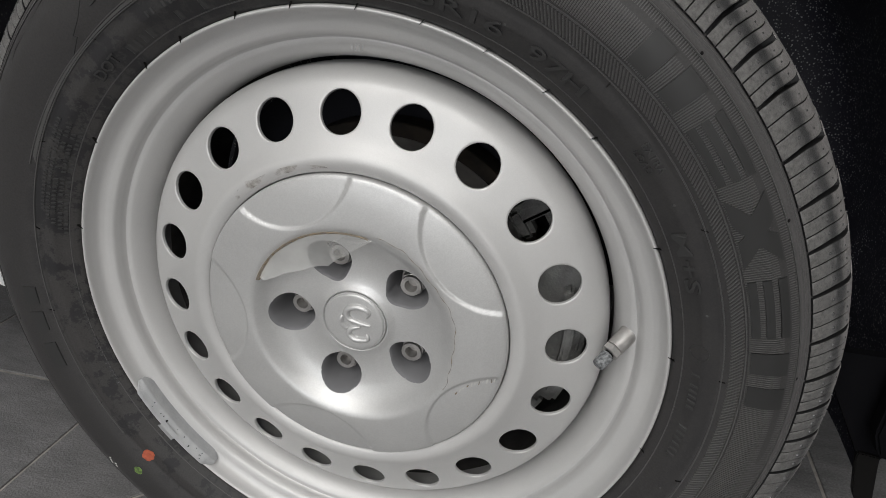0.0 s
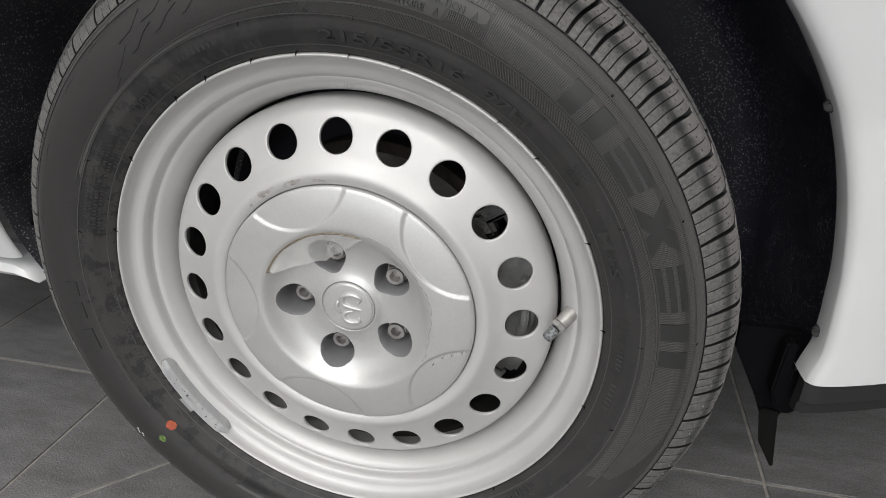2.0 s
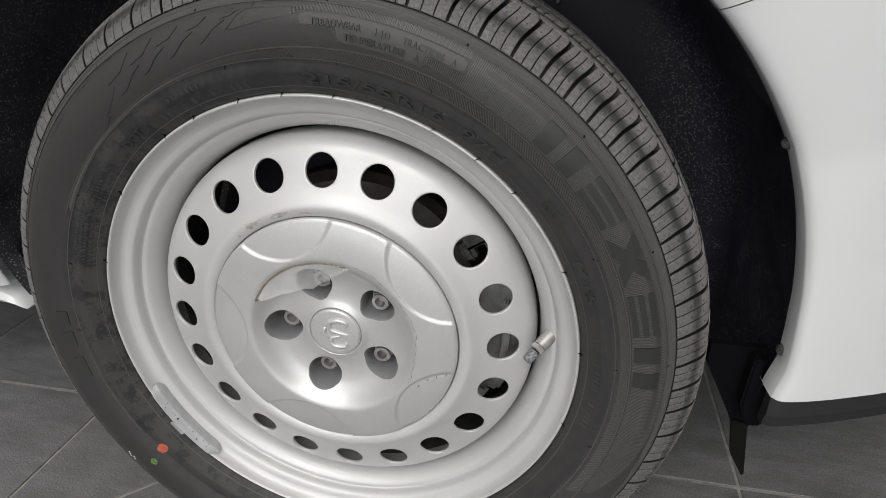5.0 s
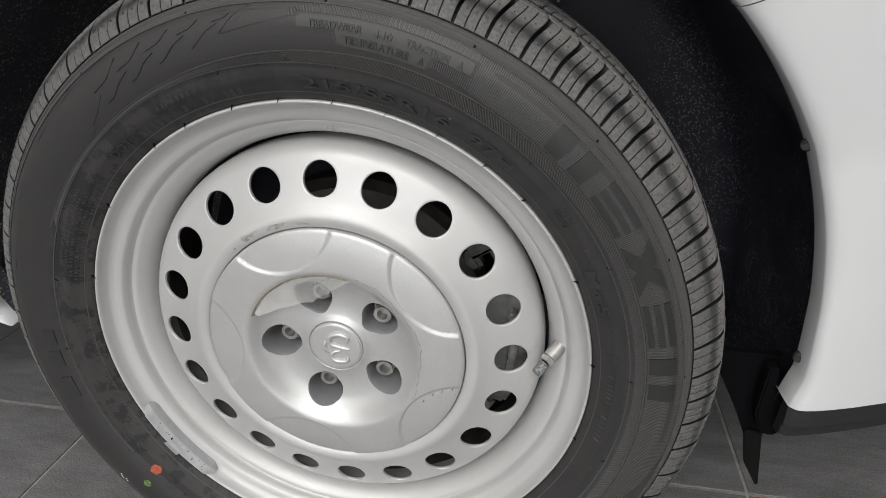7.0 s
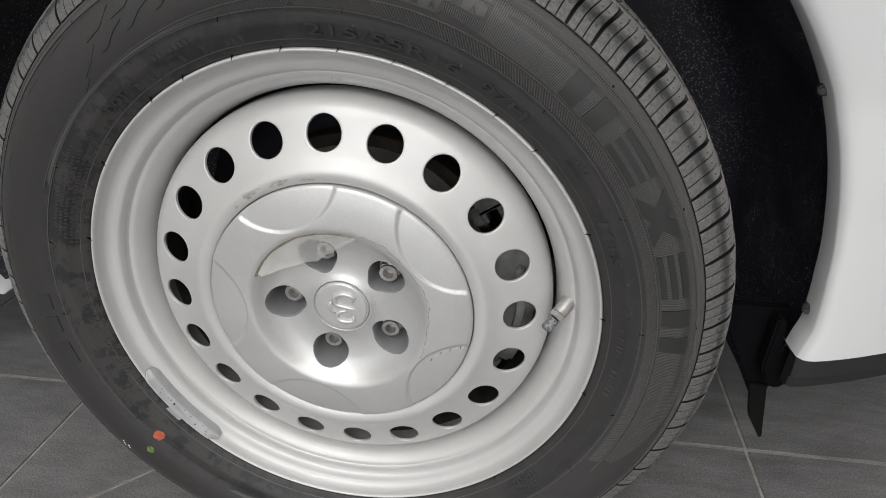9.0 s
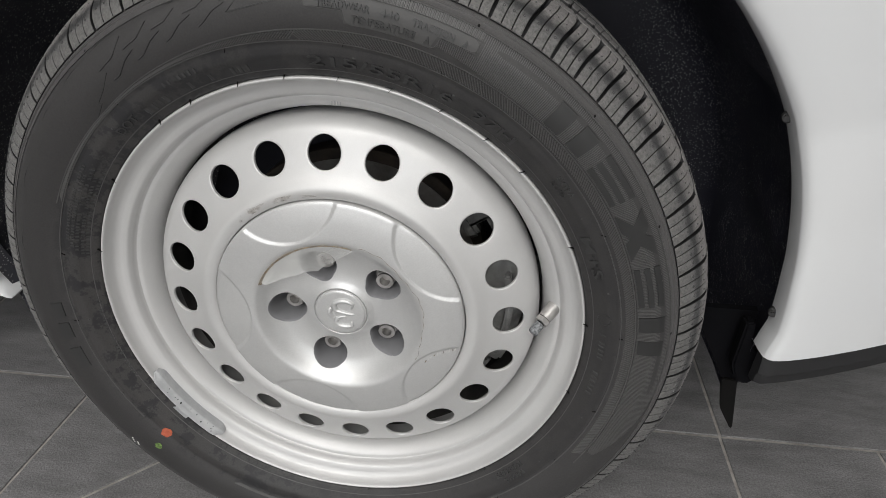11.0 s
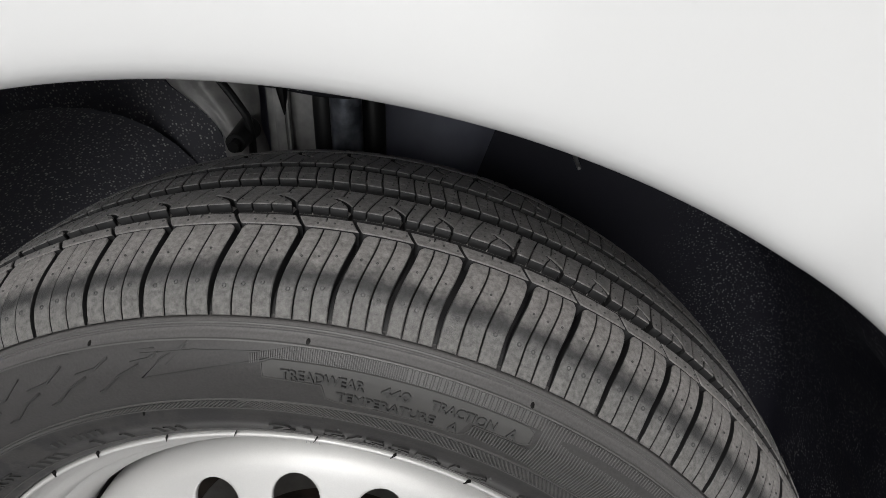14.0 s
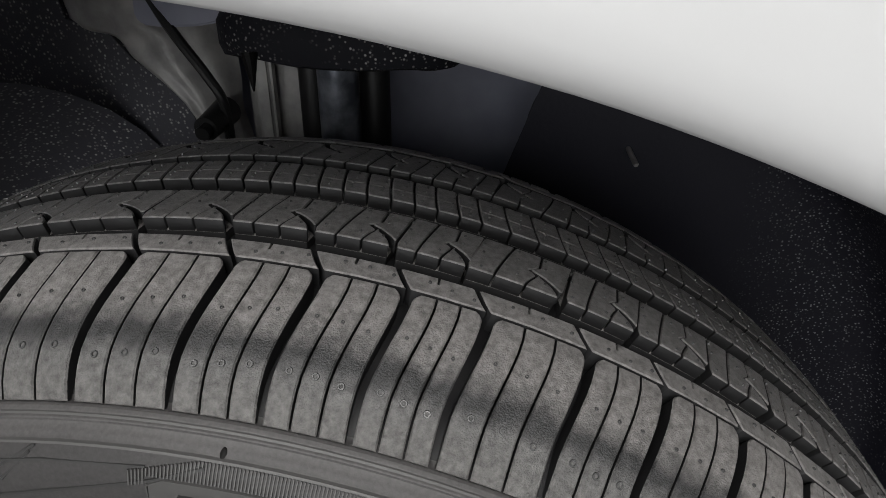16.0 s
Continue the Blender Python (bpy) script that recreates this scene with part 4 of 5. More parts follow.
def body(bm, p, y0, y1, notch, matrix, floor_z=None):
    """The solid foot of a rib under its sipes, open where the notch (1: outer edge, -1: inner edge) runs down to the groove."""
    s0, s1 = s_at(y0) - 0.00005, s_at(y1) + 0.00005

    def gap(s):
        f = (s - s0) / (s1 - s0)
        return (deg(0.0013) + 0.12) * abs(notch) * max(0, 1 - (f if notch > 0 else 1 - f) / 0.4) ** 0.5 - 0.12

    a = p * (0.82 if notch > 0 else 0.11)
    block(bm, s0, s1, lambda s: a - p + gap(s), lambda s: a - gap(s), 6, 3, 0.0004, matrix, floor_z, sink=SIPE - 0.0002)


THIRDS = (0.0, 1 / 3, 2 / 3)
PIECES = {"shoulder_block": 3, "edge_rib": 1, "outer_rib_block": 4, "centre_rib_block": 3, "centre_block": 3}


def ribs(kind, bm, p, matrix=None, floor_z=None, only=None):
    if kind == "shoulder_block":
        shoulder(bm, p, matrix, floor_z, False, only)
    elif kind == "edge_rib":
        rib(bm, p, 0.0114, 0.0190, (0.0,), -0.85, 0.0017, 5, matrix, floor_z, shift=0.76, slit=(0.52, 0.0030))
    elif kind == "outer_rib_block":
        hooked(bm, p, 0.0288, 0.0487, False, matrix, floor_z, only)
    elif kind == "centre_rib_block":
        rib(bm, p, 0.0590, 0.0674, THIRDS, -0.34, 0.0008, 3, matrix, floor_z, only, -0.50, cap=SIPE)
    elif kind == "centre_block":
        rib(bm, p, 0.0676, 0.0785, THIRDS, -0.30, 0.0008, 3, matrix, floor_z, only, -0.84, cap=SIPE)
    elif kind == "inner_rib_block":
        hooked(bm, p, 0.0865, 0.1095, True, matrix, floor_z)
    elif kind == "rib_body":
        body(bm, p, 0.0288, 0.0487, 1, matrix, floor_z)
        body(bm, p, 0.0590, 0.0785, 0, matrix, floor_z)
        body(bm, p, 0.0865, 0.1095, -1, matrix, floor_z)
    elif kind == "inner_edge":
        rib(bm, p, 0.1145, 0.1206, (0.0,), -0.9, 0.0016, 2, matrix, floor_z, shift=p * 0.2)
        shoulder(bm, p, matrix, floor_z, True)


# the tyre's skin: sidewall from the bead out, the floor of the grooves, and back
SIDE = curve_points([(0.2165, -0.0060), (0.2186, -0.0140), (0.2200, -0.0182), (0.2228, -0.0207), (0.2290, -0.0246), (0.2350, -0.0287), (0.2400, -0.0300), (0.2450, -0.0309), (0.2550, -0.0352),
                     (0.2640, -0.0372), (0.2730, -0.0374), (0.2800, -0.0354), (0.2840, -0.0330), (0.2858, -0.0312), (0.2870, -0.0296), (0.2880, -0.0287), (0.2886, -0.0289), (0.2891, -0.0287),
                     (0.2895, -0.0279), (0.2903, -0.0272), (0.2910, -0.0262)], 5)


def side_y(r):
    return float(np.interp(r, [p[0] for p in SIDE], [p[1] for p in SIDE]))


under = [tread(s, groove_depth(s)) for s in np.linspace(0.0, END, 90)]
back = [(r, 2 * MID - y) for r, y in reversed(SIDE)]
tyre_bm = bmesh.new()
revolve(tyre_bm, SIDE + under[:2], 420, clamp=0.0006)
revolve(tyre_bm, back, 200, clamp=0.0006)
swollen(tyre_bm, 0.0006)
bmesh.ops.recalc_face_normals(tyre_bm, faces=tyre_bm.faces)
tyre = part("tyre", tyre_bm, RUBBER, car, "black all-season road tyre with moulded lettering", sharp=60)

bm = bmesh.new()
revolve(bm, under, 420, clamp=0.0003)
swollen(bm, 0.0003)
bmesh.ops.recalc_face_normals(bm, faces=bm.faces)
part("groove_floor", bm, GROOVE, tyre, "clean floor of the tread grooves, recess shade painted black", sharp=60)

# the pitch of the tread pattern varies round the tyre
FIRST = -60.4
PITCHES = [6.0, 5.5, 5.1, 6.4, 5.3, 5.7, 5.6, 5.5, 5.4, 6.15, 5.4, 4.8, 4.65, 4.35, 5.7, 4.6, 4.95, 4.7, 4.1, 4.5, 4.5, 4.6, 6.2, 5.4, 5.1, 5.3, 5.9]
PITCHES += [5.05, 4.5, 4.4, 5.2, 5.9, 5.4, 5.2, 4.8] * 5 + [5.4, 5.6]
PITCHES.append(360 - sum(PITCHES))
KINDS = ("shoulder_block", "edge_rib", "outer_rib_block", "centre_rib_block", "centre_block")
made = {}
rest = bmesh.new()
angle = FIRST
for p in PITCHES:
    turn = Matrix.Rotation(radians(angle), 4, "Y") @ stretch(angle + p / 2)
    mid = (angle + p / 2) % 360
    ground = 147 < mid < 213
    for kind in KINDS + ("inner_rib_block", "inner_edge", "rib_body"):
        if ground or kind.startswith("inner") or kind == "rib_body":
            ribs(kind, rest, p, turn, 0.0 if ground else None)
            continue
        for k in range(PIECES[kind]):
            key = (kind, round(p, 3), k)
            if key not in made:
                bm = bmesh.new()
                ribs(kind, bm, p, only=k)
                bm.normal_update()
                sharpen(bm, 40)
                me = bpy.data.meshes.new(kind)
                bm.to_mesh(me)
                bm.free()
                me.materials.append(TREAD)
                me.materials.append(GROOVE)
                made[key] = me
            ob = new(kind, made[key])
            ob.parent = tyre
            ob.matrix_basis = Matrix.Translation((0, 0, HUB)) @ turn
    angle += p
rest_ob = part("inner_tread", rest, TREAD, tyre, "inner tread blocks, feet of the ribs and the ground contact", sharp=40)
rest_ob.location.z = HUB
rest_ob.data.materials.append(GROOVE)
rest_ob["kind"] = "stuff"


# moulding pips: a shiny row on the shoulder's turn, duller ones on the running face
def pip_row(places, size, mat):
    bm = bmesh.new()
    angle = FIRST
    for p in PITCHES:
        for k in range(3):
            for s in places:
                if 140 < (angle + p / 2) % 360 < 220:
                    continue
                a = angle + deg(0.0036) / 2 + (p - deg(0.0036)) * (k + 0.5) / 3 + bow(s)
                s_ = s + 0.0012 * math.sin(angle * 7 + k)
                r, y = tread(s_, -0.0004)
                r2, y2 = tread(s_, 0.0002)
                c, n = at(r, a, y), at(r, a, y) - at(r2, a, y2)
                n.normalize()
                u = Vector((math.cos(radians(a)), 0, -math.sin(radians(a))))
                w = n.cross(u)
                loops = [[bm.verts.new(c + n * h + size * f * (math.cos(q * math.pi / 4) * u + math.sin(q * math.pi / 4) * w)) for q in range(8)]
                         for f, h in ((1.25, -0.0006), (1.0, 0.0), (0.66, 0.0), (0.56, -0.0009))]
                for lo, hi in zip(loops, loops[1:]):
                    for q in range(8):
                        bm.faces.new((lo[q], lo[(q + 1) % 8], hi[(q + 1) % 8], hi[q]))
                bm.faces.new(loops[-1])
        angle += p
    bmesh.ops.recalc_face_normals(bm, faces=bm.faces)
    swollen(bm)
    for v in bm.verts:
        v.co.z -= HUB
    ob = part("moulding_pip", bm, mat, tyre)
    ob.location.z, ob["kind"] = HUB, "stuff"


pip_row((s_at(-0.0180),), 0.00095, PIP)
pip_row((s_at(-0.0050), s_at(0.0150)), 0.0005, PIP)
pip_row((s_at(0.0320), s_at(0.0405), s_at(0.0455), s_at(0.0625), s_at(0.0655), s_at(0.0705), s_at(0.0750), s_at(0.0905), s_at(0.1010)), 0.0004, PIP)

# ---------------------------------------------------------------- relief on the sidewall
def on_side(r, a, h):
    return at(r, a, side_y(r) - h)


def strokes(name, items, label="", mat=None):
    """Raised strokes: each a run of (r, a) points with a width and height."""
    bm = bmesh.new()
    for pts, w, h in items:
        rows = []
        for i, (r, a) in enumerate(pts):
            p, q = pts[max(i - 1, 0)], pts[min(i + 1, len(pts) - 1)]
            dt, dr = radians(q[1] - p[1]) * r, q[0] - p[0]
            n = math.hypot(dt, dr) or 1
            nt, nr = -dr / n, dt / n
            rows.append([bm.verts.new(on_side(r + nr * w * f, a + math.degrees(nt * w * f / r), hh)) for f, hh in ((-0.5, -0.0002), (-0.28, h), (0.28, h), (0.5, -0.0002))])
        for a_, b_ in zip(rows, rows[1:]):
            for j in range(3):
                bm.faces.new((a_[j], b_[j], b_[j + 1], a_[j + 1]))
    bmesh.ops.recalc_face_normals(bm, faces=bm.faces)
    return part(name, bm, mat or RELIEF, tyre, label, sharp=30)


# slanted ribs of the inner band, fine radial ribs behind the brand, circles
def band_edge(a):
    """Outer radius of the slanted ribs' band, which widens forwards."""
    return float(np.interp(a, [-64, -40, -22, -2, 16, 120], [0.2502, 0.2482, 0.2502, 0.2540, 0.2566, 0.2572]))


items = []
for k in range(720):
    a = -180 + 0.5 * k
    if -63 < a < 118 or a < -150 or a > 150:
        r0, r1, lean = float(np.interp(a, [35, 60], [0.2470, 0.2496])), band_edge(a) - 0.0008, 1.5 if a < -1 else -1.5
        items.append(([(r0, a - lean / 2), (r1, a + lean / 2)], 0.0011, 0.0008))
strokes("slanted_ribs", items, "band of slanted moulded ribs")["kind"] = "stuff"
strokes("moulded_ring", [([(band_edge(a), a) for a in range(-64, 121, 2)], 0.0011, 0.0008)])
items = []
for k in range(int((116 - 14) / 0.30)):
    a = 14 + 0.30 * k
    r0 = 0.2582 if a > 30 else 0.2582 + 0.009 * (30 - a) / 16
    r1 = 0.2840 if a < 95 else 0.2840 - 0.02 * ((a - 95) / 21) ** 2
    low = 0.2602 if a < 20.8 else 0.2686  # clear of the grading plate
    for q0, q1 in ((r0, r1),) if a > 26.8 else ((r0, low), (0.2790, r1)):
        if q1 > q0 + 0.001:
            items.append(([(q0, a), ((q0 + q1) / 2, a), (q1, a)], 0.0009, 0.0010 if q0 < 0.2785 else 0.0004))
for k in range(180):
    a = -9.5 + 0.2 * k
    r1 = min(0.2840, 0.2688 + (a + 10.8) * 0.00103)
    if a > 0:
        items.append(([(max(r1 - 0.006, 0.2790) if a > 1 else r1 - 0.004, a), (r1, a)], 0.0006, 0.0006))
strokes("fine_ribs", items, "field of fine radial ribs")["kind"] = "stuff"
for r, a0, a1, w, h in ((0.2462, -122, 180, 0.0010, 0.0008), (0.2846, -180, 180, 0.0009, 0.0008), (0.2898, -180, 180, 0.0009, 0.0004), (0.2250, -180, 180, 0.0008, 0.0004)):
    n = int((a1 - a0) / 2)
    strokes("moulded_ring", [([(r, a0 + (a1 - a0) * i / n) for i in range(n + 1)], w, h)])
# lightning flashes on the upper sidewall: paired slanted strokes, a line across them and a long last one
flash = []
for k in range(5):
    a = -28.1 + 4.95 * k
    flash.append(([(0.2791 + 0.0003 * k, a), (0.2707 + 0.0018 * k, a - 3.0 + 0.5 * k), (0.2688 + 0.0020 * k, a - 6.3 + 0.87 * k)], 0.0012, 0.0007))
for k in range(4):
    a, up = -27.3 + 5.65 * k, 0.0026 * k
    flash.append(([(0.2677 + up, a), (0.2645 + 0.9 * up, a - 2.2), (0.2586 + 0.85 * up, a - 4.9 + 0.2 * k), (0.2583 + 0.7 * up, a - 6.3 + 0.4 * k)], 0.0012, 0.0007))
flash.append(([(0.2652, -33.7), (0.2586, -36.5), (0.2548, -39.3), (0.2530, -39.0), (0.2470, -44.0)], 0.0011, 0.0004))
flash.append(([(0.2839, -5.4), (0.2773, -8.2), (0.2686, -10.5), (0.2719, -4.9), (0.2777, 1.3), (0.2825, 4.2)], 0.0011, 0.0005))
flash.append(([(0.2824, -5.7), (0.2748, -7.7)], 0.0010, 0.0004))
flash.append(([(0.2800, -10.0), (0.2806, -5.0), (0.2810, 1.0)], 0.0009, 0.0004))
flash.append(([(0.2817, -8.6), (0.2838, -18.0), (0.2842, -26.4), (0.2834, -32.0), (0.2815, -39.0), (0.2800, -48.0), (0.2774, -61.0), (0.2768, -75.0), (0.2772, -95.0)], 0.0009, 0.0004))
strokes("zigzag_relief", flash, "zigzag lightning relief", FLASH)


# brand and model: plain raised panels
def panels(spans, r0, r1, label, h=0.0007):
    for a0, a1 in spans:
        bm = bmesh.new()
        rows = []
        for i in range(13):
            f = min(max((i - 1) / 10, 0), 1)
            edge = i in (0, 12)
            row = []
            for j in range(9):
                q = min(max((j - 1) / 6, 0), 1)
                low = edge or j in (0, 8)
                inset = 0.0 if low else 0.0002
                row.append(bm.verts.new(on_side(r0 + inset + (r1 - r0 - 2 * inset) * q, a0 + (a1 - a0) * f, -0.0003 if low else h)))
            rows.append(row)
        for p, q in zip(rows, rows[1:]):
            for j in range(8):
                bm.faces.new((p[j], q[j], q[j + 1], p[j + 1]))
        bmesh.ops.recalc_face_normals(bm, faces=bm.faces)
        part("brand_panel", bm, BRAND, tyre, label)


def wedge(corners, label, h=0.0012, n=10):
    """A smooth four-cornered raised shape, corners as (radius, degrees)."""
    bm = bmesh.new()
    (r0, a0), (r1, a1), (r2, a2), (r3, a3) = corners
    rows = []
    for i in range(n + 3):
        f = min(max((i - 1) / n, 0), 1)
        row = []
        for j in range(n + 3):
            g = min(max((j - 1) / n, 0), 1)
            r = (r0 + (r1 - r0) * f) * (1 - g) + (r3 + (r2 - r3) * f) * g
            a = (a0 + (a1 - a0) * f) * (1 - g) + (a3 + (a2 - a3) * f) * g
            row.append(bm.verts.new(on_side(r, a, -0.0003 if i in (0, n + 2) or j in (0, n + 2) else h)))
        rows.append(row)
    for p, q in zip(rows, rows[1:]):
        for j in range(n + 2):
            bm.faces.new((p[j], q[j], q[j + 1], p[j + 1]))
    bmesh.ops.recalc_face_normals(bm, faces=bm.faces)
    part("brand_panel", bm, BRAND, tyre, label)


SMOOTH_PANEL = "smooth dark raised brand panel"
RI, RO = 0.2592, 0.2790
for a in (40.1, 80.8):  # two full bars with a low step between them
    panels([(a, a + 3.0), (a + 5.0, a + 8.0)], RI, RO, SMOOTH_PANEL, 0.0012)
for a in (50.6, 70.9):  # three level bars
    for k in range(3):
        panels([(a, a + 7.6)], RI + 0.0075 * k, RI + 0.0075 * k + 0.0048, SMOOTH_PANEL, 0.0012)
wedge([(RI, 59.9), (RI, 63.4), (0.2691, 66.4), (0.2691, 62.6)], SMOOTH_PANEL)
wedge([(0.2691, 62.6), (0.2691, 66.4), (RO, 63.6), (RO, 60.4)], SMOOTH_PANEL)
wedge([(RI, 65.6), (RI, 69.1), (0.2691, 66.4), (0.2691, 63.8)], SMOOTH_PANEL, 0.0011)
wedge([(0.2691, 63.8), (0.2691, 66.4), (RO, 68.9), (RO, 65.6)], SMOOTH_PANEL, 0.0011)
panels([(-91.6, -88.2), (-97.0, -93.2), (-104.8, -99.6)], 0.2530, 0.2622, "smooth dark raised model panel", 0.0008)


# lettering
def lettering(text, a0, a1, r, height, label, h=0.0005, mat=None):
    cu = bpy.data.curves.new("text", "FONT")
    cu.body, cu.size, cu.extrude, cu.resolution_u = text, 1.0, 0.05, 3
    cu.offset = 0.012
    ob = new("text", cu)
    bpy.context.view_layer.update()
    me = bpy.data.meshes.new_from_object(ob.evaluated_get(bpy.context.evaluated_depsgraph_get()))
    bpy.data.objects.remove(ob)
    xs = [v.co.x for v in me.vertices]
    x0, x1 = min(xs), max(xs)
    for v in me.vertices:
        rr = r + v.co.y * height / 0.7
        v.co = on_side(rr, a0 + (a1 - a0) * (v.co.x - x0) / (x1 - x0), h * 1.5 if v.co.z > 0 else -0.0006)
    me.materials.clear()
    me.materials.append(mat or LETTER)
    me.name = "lettering"
    out = new("lettering", me)
    out.parent = tyre
    out["label"] = label
    return out


# plate under the grading words
bm = bmesh.new()
n = 16
outline = [(0.2700, 1.2), (0.2690, 6.6), (0.2620, 7.0), (0.2606, 8.0)] + [(0.2606, 8 + 12 * i / n) for i in range(1, n + 1)]
outline += [(0.2625, 20.6), (0.2690, 21.0), (0.2695, 25.6), (0.2715, 26.4), (0.2765, 26.2)] + [(0.2782, 25.5 - 23.5 * i / n) for i in range(n + 1)] + [(0.2765, 1.1)]
low = [bm.verts.new(on_side(r, a, -0.0002)) for r, a in outline]
top = [bm.verts.new(on_side(r, a, 0.0003)) for r, a in outline]
for i in range(len(outline)):
    j = (i + 1) % len(outline)
    bm.faces.new((low[i], low[j], top[j], top[i]))
strip = []
for i in range(49):
    a = 1.2 + 25.0 * i / 48
    lo = 0.2700 if a < 6.8 else (0.2608 if a < 20.4 else 0.2695)
    strip.append([bm.verts.new(on_side(lo + (0.278 - lo) * q / 6, a, 0.0003)) for q in range(7)])
for p, q in zip(strip, strip[1:]):
    for j in range(6):
        bm.faces.new((p[j], q[j], q[j + 1], p[j + 1]))
bmesh.ops.recalc_face_normals(bm, faces=bm.faces)
part("grading_plate", bm, PLATE, tyre, "smooth raised plate under grading words")
strokes("plate_edge", [(outline + outline[:1], 0.0008, 0.0007)], "raised border of the plate", PLATE)
lettering("TREADWEAR", 2.9, 10.5, 0.2704, 0.0046, "moulded word treadwear", 0.0009, LETTER)
lettering("440", 12.0, 14.7, 0.2704, 0.0046, "moulded number 440", 0.0009, LETTER)
lettering("TRACTION", 16.6, 22.8, 0.2704, 0.0046, "moulded word traction", 0.0009, LETTER)
lettering("A", 24.0, 24.9, 0.2704, 0.0046, "moulded letter A", 0.0009, LETTER)
lettering("TEMPERATURE", 8.0, 17.4, 0.2626, 0.0046, "moulded word temperature", 0.0009, LETTER)
lettering("A", 18.8, 19.7, 0.2626, 0.0046, "moulded letter A", 0.0009, LETTER)
lettering("215/55R16", 0.3, 26.6, 0.2286, 0.0076, "moulded tyre size 215/55R16", 0.0009, LETTER)
lettering("97H", 30.6, 39.6, 0.2286, 0.0076, "moulded load index 97H", 0.0009, LETTER)
lettering("M+S", 63.0, 72.6, 0.2285, 0.0078, "moulded slanted letters M+S", 0.0009, LETTER)
lettering("EXTRA", 49.6, 54.2, 0.2372, 0.0040, "moulded word extra", 0.0006)
lettering("LOAD", 49.9, 53.6, 0.2312, 0.0040, "moulded word load", 0.0006)
lettering("DOT", -42.5, -37.0, 0.2290, 0.0056, "moulded letters DOT", 0.0006)
lettering("RADIAL", 131, 137, 0.2340, 0.0042, "moulded word radial", 0.0006)
lettering("TUBELESS", 130, 138.5, 0.2275, 0.0042, "moulded word tubeless", 0.0006)


def bars(name, a0, a1, r, height, n, label, seed):
    rnd = random.Random(seed)
    w = (a1 - a0) / n
    items = [([(r - height / 2, a0 + w * (k + 0.5)), (r + height / 2, a0 + w * (k + 0.5))], radians(w) * r * rnd.uniform(0.45, 0.7), 0.0010) for k in range(n) if rnd.random() > 0.12]
    ob = strokes(name, items, label, LETTER)
    ob["kind"] = "stuff"
    return ob


bars("moulded_print", -35, -27, 0.2290, 0.0056, 5, "illegible moulded code", 1)
bars("moulded_print", -24, -18, 0.2290, 0.0056, 4, "illegible moulded code", 2)
bars("moulded_print", -15, -9, 0.2290, 0.0056, 4, "illegible moulded code", 3)
bars("moulded_print", -28, -20, 0.2375, 0.0036, 7, "illegible moulded word", 4)
for k in range(5):
    bars("moulded_print", -77 + k, -53 - 2 * (k % 2), 0.2265 + 0.0034 * k, 0.0023, 26, "illegible line of small moulded print", 10 + k)
bars("moulded_print", -112, -88, 0.2255, 0.0024, 24, "illegible line of small moulded print", 20)
bars("moulded_print", 86, 93, 0.2325, 0.0044, 7, "illegible approval number", 22)
bars("moulded_print", 96, 104, 0.2325, 0.0044, 7, "illegible approval number", 23)
strokes("approval_ring", [([(0.2335 + 0.0052 * math.cos(radians(q)), 82.5 + math.degrees(0.0052 * math.sin(radians(q)) / 0.2335)) for q in range(0, 361, 15)], 0.0007, 0.0006)], "moulded ring of an approval mark", LETTER)

def dot(name, r, a, size, mat, label, seed, squash=1.0):
    rnd = random.Random(seed)
    bm = bmesh.new()
    pts = []
    for i in range(20):
        q = 2 * math.pi * i / 20
        w = size * rnd.uniform(0.9, 1.06)
        pts.append((r + w * math.cos(q) * squash, a + math.degrees(w * math.sin(q) / r)))
    slab(bm, pts, on_side, 0.0003, 0.1)
    bmesh.ops.recalc_face_normals(bm, faces=bm.faces)
    return part(name, bm, mat, tyre, label)


dot("paint_dot", 0.2428, -128.7, 0.0056, RED, "orange-red painted balance dot", 1)
dot("paint_dot", 0.2592, -129.9, 0.0040, GREEN, "smeared green paint mark", 2, 0.8)
for k in range(5):
    dot("chalk_fleck", 0.2745 + 0.0018 * (k % 3), -125.0 - 0.5 * k, 0.0011, CHALK, "white paint fleck", 30 + k)
for k in range(18):  # vent pips on the outer sidewall
    dot("vent_pip", 0.2858, 5.0 + 20 * k, 0.0009, FLAP, "small moulded vent pip", 50 + k)

# short rubber hairs lying over the rim's edge
for a in (-75, -55, -35.4, -26.7, -15.5, -5.8, 4.8, 15.0, 25.2, 35.5, 45.2, 65, 85, 105, 140, 175):
    bm = bmesh.new()
    q = 0.032
    pts = [(0.2166, a - q), (0.2166, a + q), (0.2206, a + q + 0.55), (0.2206, a - q + 0.55)]
    top = [bm.verts.new(at(r, b, -0.0196 if r < 0.218 else -0.0206)) for r, b in pts]
    low = [bm.verts.new(at(r, b, -0.0180)) for r, b in pts]
    bm.faces.new(top)
    for i in range(4):
        bm.faces.new((low[i], low[(i + 1) % 4], top[(i + 1) % 4], top[i]))
    bmesh.ops.recalc_face_normals(bm, faces=bm.faces)
    part("vent_hair", bm, FLAP, tyre, sharp=0)

